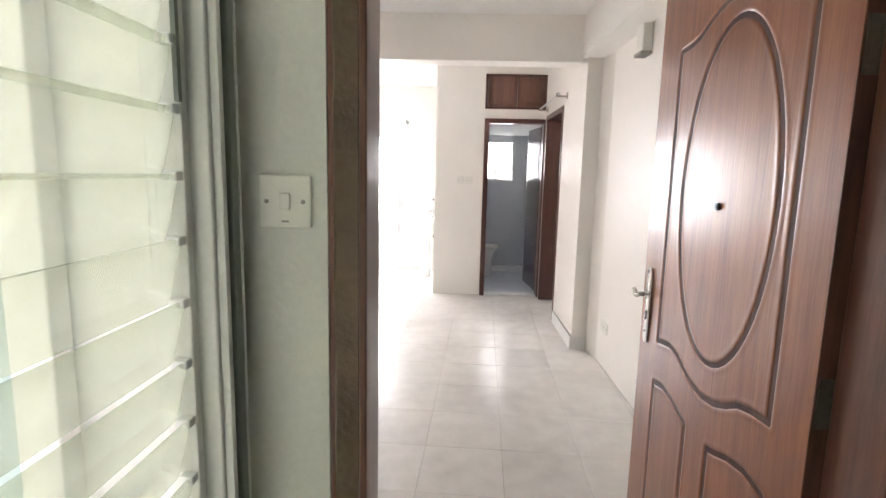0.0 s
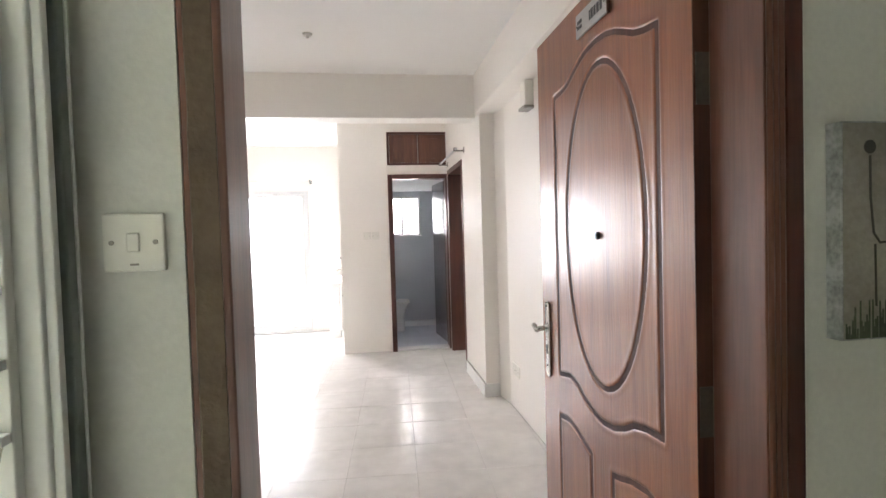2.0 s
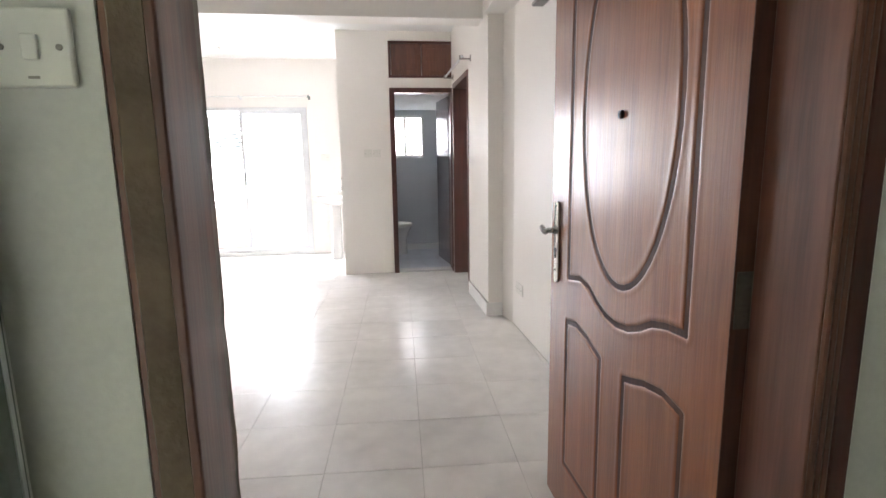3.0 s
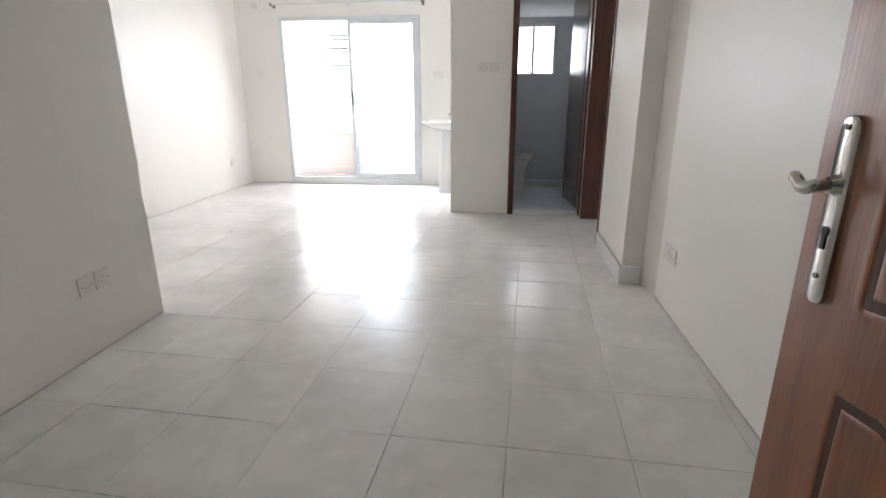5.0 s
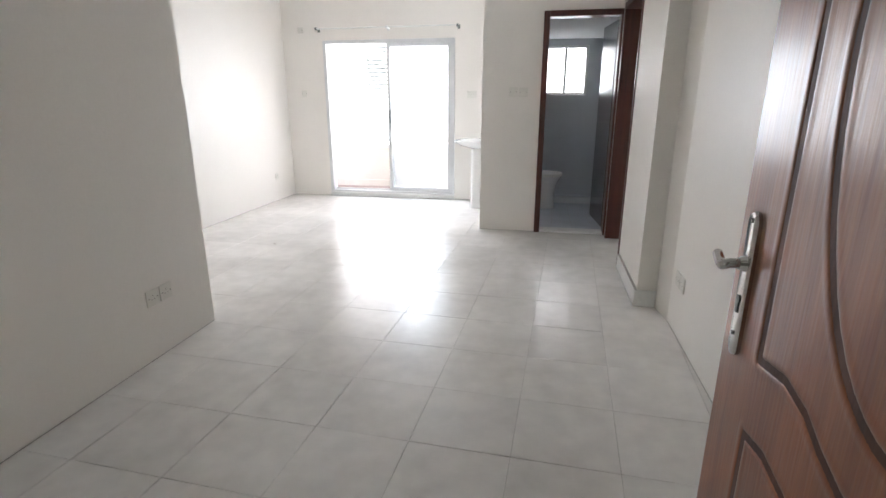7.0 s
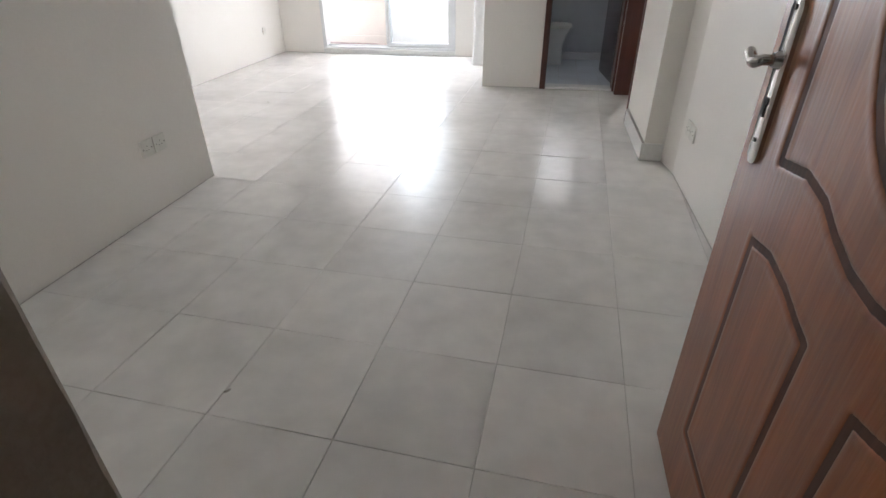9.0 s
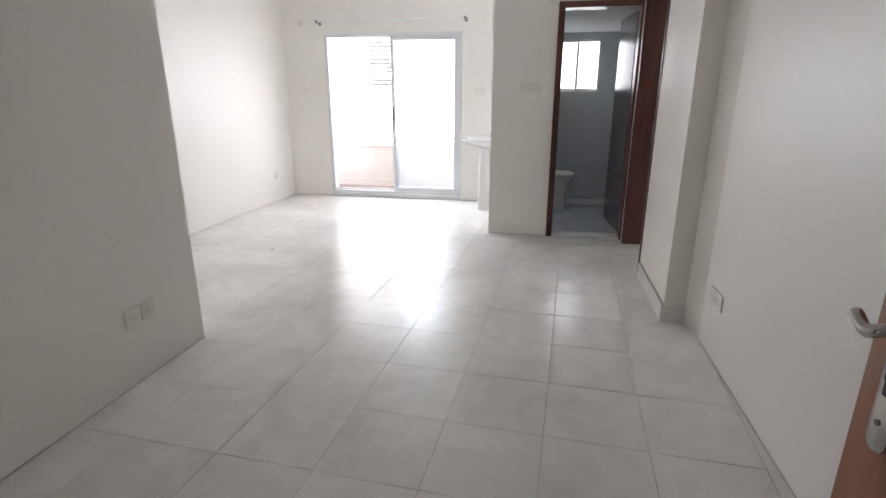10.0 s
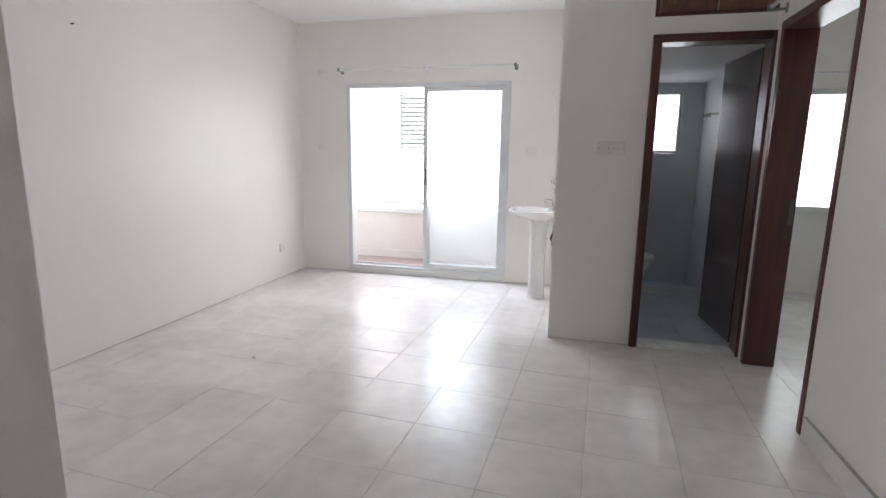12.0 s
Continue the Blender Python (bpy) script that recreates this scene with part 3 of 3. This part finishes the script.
def ceiling_hook(label, x, y):
    t = thing("ceiling_rose", label, "ceiling rose", (x, y, CEIL), group="ceiling roses")
    part("base", cyl(bmesh.new(), (0, 0, 0), (0, 0, -0.012), 0.032, 0.026, 24), M_LENS, t)
    part("stub", cyl(bmesh.new(), (0, 0, -0.012), (0, 0, -0.03), 0.01, n=14), M_PLATE, t)


ceiling_hook("small grey ceiling rose on the living room ceiling", -1.08, 7.61)
ceiling_hook("small grey ceiling rose on the living room ceiling", -1.2, 6.97)
ceiling_hook("small pale ceiling rose on the foyer ceiling", 0.345, 4.05)
ch = thing("door_chime", "white plastic door chime box under the beam", "door chime", (1.783, 3.92, 2.19))
part("housing", boxes((-0.06, 0, -0.055, 0.055, 0.02, 0.183), bevel=0.006), M_PLATE, ch)
part("base_lip", boxes((-0.07, 0, -0.062, 0.062, 0, 0.02), bevel=0.003), M_GREYP, ch)
hk = thing("wall_hook", "small dark hook on the side wall", "hook", (-2.514, 5.62, 2.073))
part("pin", cyl(bmesh.new(), (0, 0, 0), (0.02, 0, 0), 0.005, n=10), M_BLACK, hk)



def chip(x, y, turn, size):
    """A curled flake of dry paint on the floor."""
    bm = bmesh.new()
    n = 7
    top = [[(size * (i / n - 0.5), size * 0.45 * (j - 0.5) * (1 - 0.5 * abs(i / n - 0.5)), 0.001 + 0.006 * (i / n - 0.4) ** 2 + 0.0015) for j in (0, 1)] for i in range(n + 1)]
    loft(bm, [[a, b, (b[0], b[1], b[2] - 0.0012), (a[0], a[1], a[2] - 0.0012)] for a, b in top])
    ob = tagged(part("paint_chip", bm, M_GREYP), "small grey flake of dry paint on the floor", "paint chip", group="paint chips")
    ob.matrix_world = pose(x, y, 0.001, 0, 0, turn)


chip(-1.475, 5.755, 130, 0.05)
chip(0.067, 2.48, 50, 0.022)
# ---------- sliding balcony door ----------
sd = thing("sliding_door", "aluminium-framed glass sliding door to the balcony, half open", "sliding door", (-1.0645, 8.35, 0.058), kind="structure")
W, HH = 0.886, 2.0
part("frame", boxes((-W, -W + 0.045, -0.075, 0.06, 0, HH), (W - 0.045, W, -0.075, 0.06, 0, HH), (-W + 0.045, W - 0.045, -0.075, 0.06, HH - 0.045, HH), (-W + 0.045, W - 0.045, -0.075, 0.06, 0, 0.03), bevel=0.003), M_ALU, sd)
part("track", boxes((-W + 0.045, W - 0.045, -0.022, -0.016, 0.03, 0.045), (-W + 0.045, W - 0.045, 0.018, 0.024, 0.03, 0.045)), M_ALU, sd)


def sash(x0, x1, y):
    s = part("sash", boxes((x0, x0 + 0.045, y - 0.014, y + 0.014, 0.032, HH - 0.047), (x1 - 0.045, x1, y - 0.014, y + 0.014, 0.032, HH - 0.047), (x0 + 0.045, x1 - 0.045, y - 0.014, y + 0.014, HH - 0.09, HH - 0.047), (x0 + 0.045, x1 - 0.045, y - 0.014, y + 0.014, 0.032, 0.085), bevel=0.002), M_ALU, sd)
    g = part("pane", boxes((x0 + 0.046, x1 - 0.046, y - 0.002, y + 0.002, 0.086, HH - 0.091)), M_DUSTY, s)
    g.visible_shadow = False
    return s


s1 = sash(-0.02, W - 0.047, -0.042)
sash(-0.005, W - 0.049, 0.004)
part("pull", boxes((0.0, 0.016, -0.064, -0.057, 0.95, 1.12), bevel=0.002), M_GREYALU, s1)
structure("threshold", boxes((-1.953, -0.176, 8.262, 8.2835, 0.004, 0.056), bevel=0.003), M_WHITEALU, "white sill under the sliding door", "sill")

cr = thing("curtain_rod", "thin white curtain rod on dark brackets above the sliding door", "curtain rod", (-1.06, 8.284, 2.19))
part("rod", cyl(bmesh.new(), (-0.945, -0.095, 0), (0.945, -0.095, 0.006), 0.009, n=14), M_WHITEALU, cr, smooth=True)
for x, mt in ((-0.93, M_GREYALU), (0.02, M_ALU), (0.93, M_GREYALU)):
    part("bracket", boxes((x - 0.012, x + 0.012, -0.112, 0.0, -0.014, 0.004), (x - 0.016, x + 0.016, -0.006, 0, -0.03, 0.02), (x - 0.012, x + 0.012, -0.112, -0.080, 0.004, 0.018), bevel=0.002), mt, cr)

# ---------- wash basin ----------
bs = thing("wash_basin", "white ceramic pedestal wash basin with a chrome tap", "wash basin", (0.36, 7.83, 0))


def super_ring(cx, cy, rx, ry, z, n=36, p=2.6, flat=None):
    pts = []
    for k in range(n):
        a = 2 * math.pi * k / n
        c, s = math.cos(a), math.sin(a)
        x = cx + rx * math.copysign(abs(c) ** (2 / p), c)
        y = cy + ry * math.copysign(abs(s) ** (2 / p), s)
        pts.append((min(x, flat) if flat is not None else x, y, z))
    return pts


bm = bmesh.new()
loft(bm, [super_ring(-0.165, 0, 0.085, 0.10, 0.735), super_ring(-0.175, 0, 0.12, 0.15, 0.750), super_ring(-0.205, 0, 0.175, 0.215, 0.775), super_ring(-0.224, 0, 0.215, 0.26, 0.808), super_ring(-0.228, 0, 0.226, 0.272, 0.832), super_ring(-0.228, 0, 0.218, 0.264, 0.838),
          super_ring(-0.245, 0, 0.165, 0.225, 0.835), super_ring(-0.245, 0, 0.145, 0.20, 0.79), super_ring(-0.24, 0, 0.10, 0.13, 0.768), super_ring(-0.23, 0, 0.03, 0.03, 0.762)])
part("bowl", bm, M_CERAMIC, bs, smooth=True)
bm = bmesh.new()
loft(bm, [super_ring(-0.175, 0, 0.082, 0.095, 0.002, p=3.5), super_ring(-0.175, 0, 0.078, 0.09, 0.02, p=3.5), super_ring(-0.175, 0, 0.074, 0.086, 0.1, p=3.5), super_ring(-0.172, 0, 0.074, 0.086, 0.6, p=3.5), super_ring(-0.168, 0, 0.082, 0.095, 0.742, p=3.5)])
part("pedestal", bm, M_CERAMIC, bs, smooth=True)
bm = bmesh.new()
tube(bm, [(-0.05, 0, 0.838), (-0.05, 0, 0.90), (-0.06, 0, 0.925), (-0.09, 0, 0.93), (-0.125, 0, 0.922), (-0.13, 0, 0.905)], 0.011, 14)
cyl(bm, (-0.05, 0, 0.93), (-0.05, 0, 0.955), 0.016, 0.014)
tp = part("tap", bm, M_CHROME, bs, smooth=True)
part("tap_lever", boxes((-0.095, -0.045, -0.008, 0.008, 0.955, 0.963), bevel=0.002), M_CHROME, tp)
bm = bmesh.new()
tube(bm, [(-0.03, 0.05, 0.70), (-0.035, 0.05, 0.62), (-0.06, 0.05, 0.56), (-0.04, 0.05, 0.50), (0.0, 0.05, 0.48)], 0.013, 10)
tube(bm, [(-0.03, -0.06, 0.70), (-0.02, -0.06, 0.55), (-0.03, -0.06, 0.40), (0.0, -0.06, 0.36)], 0.008, 10)
part("waste_pipe", bm, M_BRASS, bs, smooth=True)
vt = thing("wall_tap", "small chrome wall valve above the wash basin", "tap", (0.36, 7.85, 1.09))
bm = bmesh.new()
cyl(bm, (0, 0, 0), (-0.06, 0, 0), 0.011)
cyl(bm, (-0.002, 0, 0), (-0.008, 0, 0), 0.024)
cyl(bm, (-0.05, 0, 0), (-0.05, 0, -0.04), 0.009)
cyl(bm, (-0.055, 0, 0), (-0.085, 0, 0), 0.016, 0.014)
part("valve_body", bm, M_CHROME, vt, smooth=True)

# ---------- bathroom ----------
bf = thing("door_frame", "dark brown wooden bathroom door frame", "door frame", (1.294, 6.765, 0), kind="structure")
part("jamb", boxes((-0.369, -0.314, -0.092, 0.06, 0, 2.097), bevel=0.004), M_DARK, bf)
part("jamb", boxes((0.314, 0.367, -0.092, 0.06, 0, 2.097), bevel=0.004), M_DARK, bf)
part("head", boxes((-0.314, 0.314, -0.092, 0.06, 2.045, 2.097), bevel=0.004), M_DARK, bf)
structure("threshold_bath", boxes((0.981, 1.607, 6.675, 6.83, 0.003, 0.024), bevel=0.004), M_SKIRT, "pale stone bathroom threshold", "threshold")
bl = thing("door", "dark brown glossy bathroom door standing open inwards", "door", (1.61, 6.80, 0.045), kind="structure")
bm = bmesh.new()
box(bm, -0.62, 0, 0, 0.036, 0, 1.985, 0.003)
part("leaf", bm, M_BLEAF, bl)
bk = bmesh.new()
cyl(bk, (-0.56, 0.036, 0.98), (-0.56, 0.08, 0.98), 0.01)
tube(bk, [(-0.56, 0.078, 0.98), (-0.50, 0.08, 0.98), (-0.46, 0.075, 0.98)], 0.008)
part("lever", bk, M_CHROME, bl, smooth=True)
part("tower_bolt", boxes((-0.58, -0.55, 0.036, 0.05, 1.10, 1.2), bevel=0.003), M_BRASS, bl)
hkp = bmesh.new()
cyl(hkp, (-0.37, 0.036, 1.735), (-0.37, 0.05, 1.735), 0.02, 0.016)
tube(hkp, [(-0.37, 0.045, 1.74), (-0.37, 0.065, 1.72), (-0.37, 0.07, 1.70)], 0.006)
part("coat_hook", hkp, M_PLATE, bl, "small white coat hook", smooth=True)
bl.matrix_world = pose(1.605, 6.835, 0.045, 0, 0, -84)

bw = thing("bath_window", "small white-framed bathroom window with two panes", "window", (1.215, 8.80, 1.37), kind="structure")
part("window_frame", boxes((-0.283, -0.255, -0.04, 0.04, 0.002, 0.613), (0.255, 0.283, -0.04, 0.04, 0.002, 0.613), (-0.255, 0.255, -0.04, 0.04, 0.585, 0.613), (-0.255, 0.255, -0.04, 0.04, 0.002, 0.03), (-0.015, 0.015, -0.035, 0.03, 0.03, 0.585), bevel=0.003), M_WHITEALU, bw)
for x in (-0.135, 0.135):
    g = part("pane", boxes((x - 0.118, x + 0.118, -0.002, 0.002, 0.031, 0.584)), M_DUSTY, bw)
    g.visible_shadow = False
for z in (0.07, 0.31, 0.54):
    part("grille_bar", cyl(bmesh.new(), (-0.254, 0.02, z), (0.254, 0.02, z), 0.004, n=8), M_WHITEALU, bw)
structure("bath_kerb", boxes((0.501, 1.699, 8.22, 8.30, 0.0125, 0.09), bevel=0.005), M_SKIRT, "low tiled shower kerb", "kerb")
to = thing("toilet", "white ceramic toilet with closed seat on the bathroom floor", "toilet", (0.555, 7.92, 0.0135))
bm = bmesh.new()
loft(bm, [super_ring(0.40, 0, 0.20, 0.10, 0), super_ring(0.40, 0, 0.195, 0.105, 0.05), super_ring(0.40, 0, 0.19, 0.11, 0.20), super_ring(0.415, 0, 0.205, 0.145, 0.31), super_ring(0.43, 0, 0.235, 0.18, 0.39), super_ring(0.43, 0, 0.23, 0.175, 0.40)])
part("bowl", bm, M_CERAMIC, to, smooth=True)
bm = bmesh.new()
loft(bm, [super_ring(0.43, 0, 0.24, 0.185, 0.402), super_ring(0.43, 0, 0.245, 0.19, 0.41), super_ring(0.43, 0, 0.24, 0.185, 0.432), super_ring(0.43, 0, 0.22, 0.165, 0.438)])
part("seat", bm, M_PLATE, to, smooth=True)
tk = part("cistern", boxes((0.005, 0.19, -0.19, 0.19, 0.38, 0.74), bevel=0.02), M_CERAMIC, to)
part("lid", boxes((0.0, 0.2, -0.2, 0.2, 0.742, 0.77), bevel=0.008), M_CERAMIC, tk)
tr = thing("towel_rail", "short metal towel rail on the bathroom wall", "towel rail", (1.70, 8.3, 1.72))
part("rail", cyl(bmesh.new(), (-0.06, -0.16, 0), (-0.06, 0.16, 0), 0.009), M_CHROME, tr)
for y in (-0.14, 0.14):
    part("bracket", cyl(bmesh.new(), (0, y, 0), (-0.06, y, 0), 0.010), M_CHROME, tr)

# loft cupboard above the bathroom door
lc = thing("loft_cupboard", "dark brown wooden loft cupboard doors above the bathroom", "cupboard", (1.294, 6.72, 2.21))
part("frame", boxes((-0.368, -0.342, -0.02, 0.10, 0.0, 0.388), (0.342, 0.368, -0.02, 0.10, 0.0, 0.388), (-0.342, 0.342, -0.02, 0.10, 0.364, 0.388), (-0.342, 0.342, -0.02, 0.10, 0.0, 0.024), bevel=0.003), M_DARK, lc)
for s in (-1, 1):
    d = part("door", boxes((min(s * 0.003, s * 0.338), max(s * 0.003, s * 0.338), -0.006, 0.012, 0.028, 0.360), bevel=0.002), M_LOFT, lc)
    part("raised_panel", boxes((min(s * 0.05, s * 0.29), max(s * 0.05, s * 0.29), -0.012, -0.0055, 0.075, 0.313), bevel=0.004), M_LOFT, d)

# ---------- bedroom doorway and bedroom ----------
df = thing("door_frame", "dark brown wooden bedroom door frame", "door frame", (1.71, 6.13, 0), kind="structure")
part("jamb", boxes((-0.09, 0.095, 0.42, 0.47, 0.0, 2.124), bevel=0.004), M_DARK, df)
part("jamb", boxes((-0.09, 0.095, -0.47, -0.43, 0.0, 2.124), bevel=0.004), M_DARK, df)
part("head", boxes((-0.09, 0.095, -0.43, 0.42, 2.07, 2.124), bevel=0.004), M_DARK, df)
part("strike_plate", boxes((0.06, 0.085, 0.4175, 0.42, 0.93, 1.08), bevel=0.0008), M_BRASS, df)
rb = thing("curtain_rod", "short steel curtain rod on brackets above the bedroom door", "curtain rod", (1.628, 6.05, 2.20))
part("rod", cyl(bmesh.new(), (-0.085, -0.55, 0), (-0.085, 0.55, 0), 0.011, n=14), M_ALU, rb, smooth=True)
for y in (-0.52, 0.52):
    part("bracket", boxes((-0.10, 0.0, y - 0.012, y + 0.012, -0.02, -0.008), (-0.006, 0.0, y - 0.016, y + 0.016, -0.035, 0.02), (-0.104, -0.07, y - 0.012, y + 0.012, -0.02, 0.014), bevel=0.002), M_GREYP, rb)
bdw = thing("bedroom_window", "wide white-framed bedroom window with a grille", "window", (3.0, 8.81, 0.82), kind="structure")
part("window_frame", boxes((-0.748, -0.70, -0.04, 0.04, 0.002, 1.168), (0.70, 0.748, -0.04, 0.04, 0.002, 1.168), (-0.70, 0.70, -0.04, 0.04, 1.12, 1.168), (-0.70, 0.70, -0.04, 0.04, 0.002, 0.05), (-0.02, 0.02, -0.03, 0.03, 0.05, 1.12), bevel=0.003), M_WHITEALU, bdw)
part("window_sill", boxes((-0.76, 0.76, -0.07, -0.04, -0.03, 0.004), bevel=0.004), M_WHITEALU, bdw)
for x in (-0.36, 0.36):
    g = part("pane", boxes((x - 0.335, x + 0.335, -0.002, 0.002, 0.052, 1.118)), M_GLASS, bdw)
    g.visible_shadow = False
for k in range(6):
    part("grille_bar", cyl(bmesh.new(), (-0.70, 0.025, 0.15 + 0.17 * k), (0.70, 0.025, 0.15 + 0.17 * k), 0.003, n=8), M_WHITEALU, bdw)
br = thing("curtain_rod", "white curtain rod above the bedroom window", "curtain rod", (3.0, 8.76, 2.12))
part("rod", cyl(bmesh.new(), (-0.85, -0.08, 0), (0.85, -0.08, 0), 0.012, n=14), M_WHITEALU, br)
for x in (-0.83, 0.83):
    part("bracket", boxes((x - 0.012, x + 0.012, -0.095, 0, -0.025, -0.012), bevel=0.002), M_GREYP, br)

# ---------- floors with tiles ----------
def clip(poly, axis, value, keep_above):
    """The part of a polygon on one side of a line x = value or y = value."""
    out = []
    for p, q in zip(poly, poly[1:] + poly[:1]):
        a, b = (p[axis] - value, q[axis] - value) if keep_above else (value - p[axis], value - q[axis])
        if a >= 0:
            out.append(p)
        if a * b < 0:
            k = a / (a - b)
            out.append((p[0] + k * (q[0] - p[0]), p[1] + k * (q[1] - p[1])))
    return out


def tile_mesh(poly, mat, whole):
    t, c = 0.008, 0.0012
    cx, cy = sum(p[0] for p in poly) / len(poly), sum(p[1] for p in poly) / len(poly)
    k = 1 - c / 0.2 if whole else 1
    bm = bmesh.new()
    loft(bm, [[(x, y, -t) for x, y in poly], [(x, y, -c if whole else -0.0001) for x, y in poly], [(cx + (x - cx) * k, cy + (y - cy) * k, 0) for x, y in poly]], cap0=False)
    me = bpy.data.meshes.new("tile")
    bmesh.ops.recalc_face_normals(bm, faces=bm.faces)
    bm.to_mesh(me)
    bm.free()
    me.materials.append(mat)
    return me


def tiled_floor(name, label, area, ox, oy, step, joint, turn, mat, tilt, slab, z=0.0):
    """Square tiles on a grid through (ox, oy), turned by some degrees, cut at the area's edges."""
    base = structure(name, boxes(*slab), M_GROUT, label, "floor")
    x0, x1, y0, y1 = area
    c, s = math.cos(radians(turn)), math.sin(radians(turn))
    h = (step - joint) / 2
    square = [(c * a - s * b, s * a + c * b) for a, b in ((-h, -h), (h, -h), (h, h), (-h, h))]
    whole = tile_mesh(square, mat, True)
    n = int(max(x1 - x0, y1 - y0) / step) + 12
    for i in range(-n, n):
        for j in range(-n, n):
            u, v = (i + 0.5) * step, (j + 0.5) * step
            px, py = ox + c * u - s * v, oy + s * u + c * v
            poly = [(px + a, py + b) for a, b in square]
            cut = poly
            for axis, value, above in ((0, x0, True), (0, x1, False), (1, y0, True), (1, y1, False)):
                cut = clip(cut, axis, value, above) if cut else cut
            if len(cut) < 3 or abs(sum(p[0] * q[1] - q[0] * p[1] for p, q in zip(cut, cut[1:] + cut[:1]))) < 0.0008:
                continue
            full = cut == poly
            t = new("tile", whole if full else tile_mesh([(a - px, b - py) for a, b in cut], mat, False))
            t.parent = base
            t.matrix_local = pose(px, py, z + random.uniform(-0.0006, 0.0004), random.gauss(0, tilt), random.gauss(0, tilt), 0)
    return base


tiled_floor("floor", "glossy off-white square floor tiles with thin joints", (-2.514, 1.785, 1.46, 8.284), 0.886, 2.754, 0.408, 0.0016, -2.8, M_TILE, 0.07,
            [(-2.66, 1.785, 1.46, 8.42, -0.2, -0.0035)])
tiled_floor("floor_bedroom", "glossy off-white square bedroom floor tiles", (1.787, 4.4, 4.9, 8.76), 0.886, 2.754, 0.408, 0.0016, -2.8, M_TILE, 0.07,
            [(1.787, 4.5, 4.78, 8.87, -0.2, -0.0035)])
tiled_floor("floor_bath", "pale blue-grey bathroom floor tiles", (0.50, 1.70, 6.83, 8.75), 0.50, 6.83, 0.205, 0.003, 0, M_BTILE, 0.05,
            [(0.495, 1.702, 6.828, 8.75, 0.002, 0.0095)], 0.013)
structure("floor_corridor", boxes((0.13, 3.42, -2.12, 1.459, -0.2, -0.001)), M_SKIRT, "plain pale landing floor", "floor")
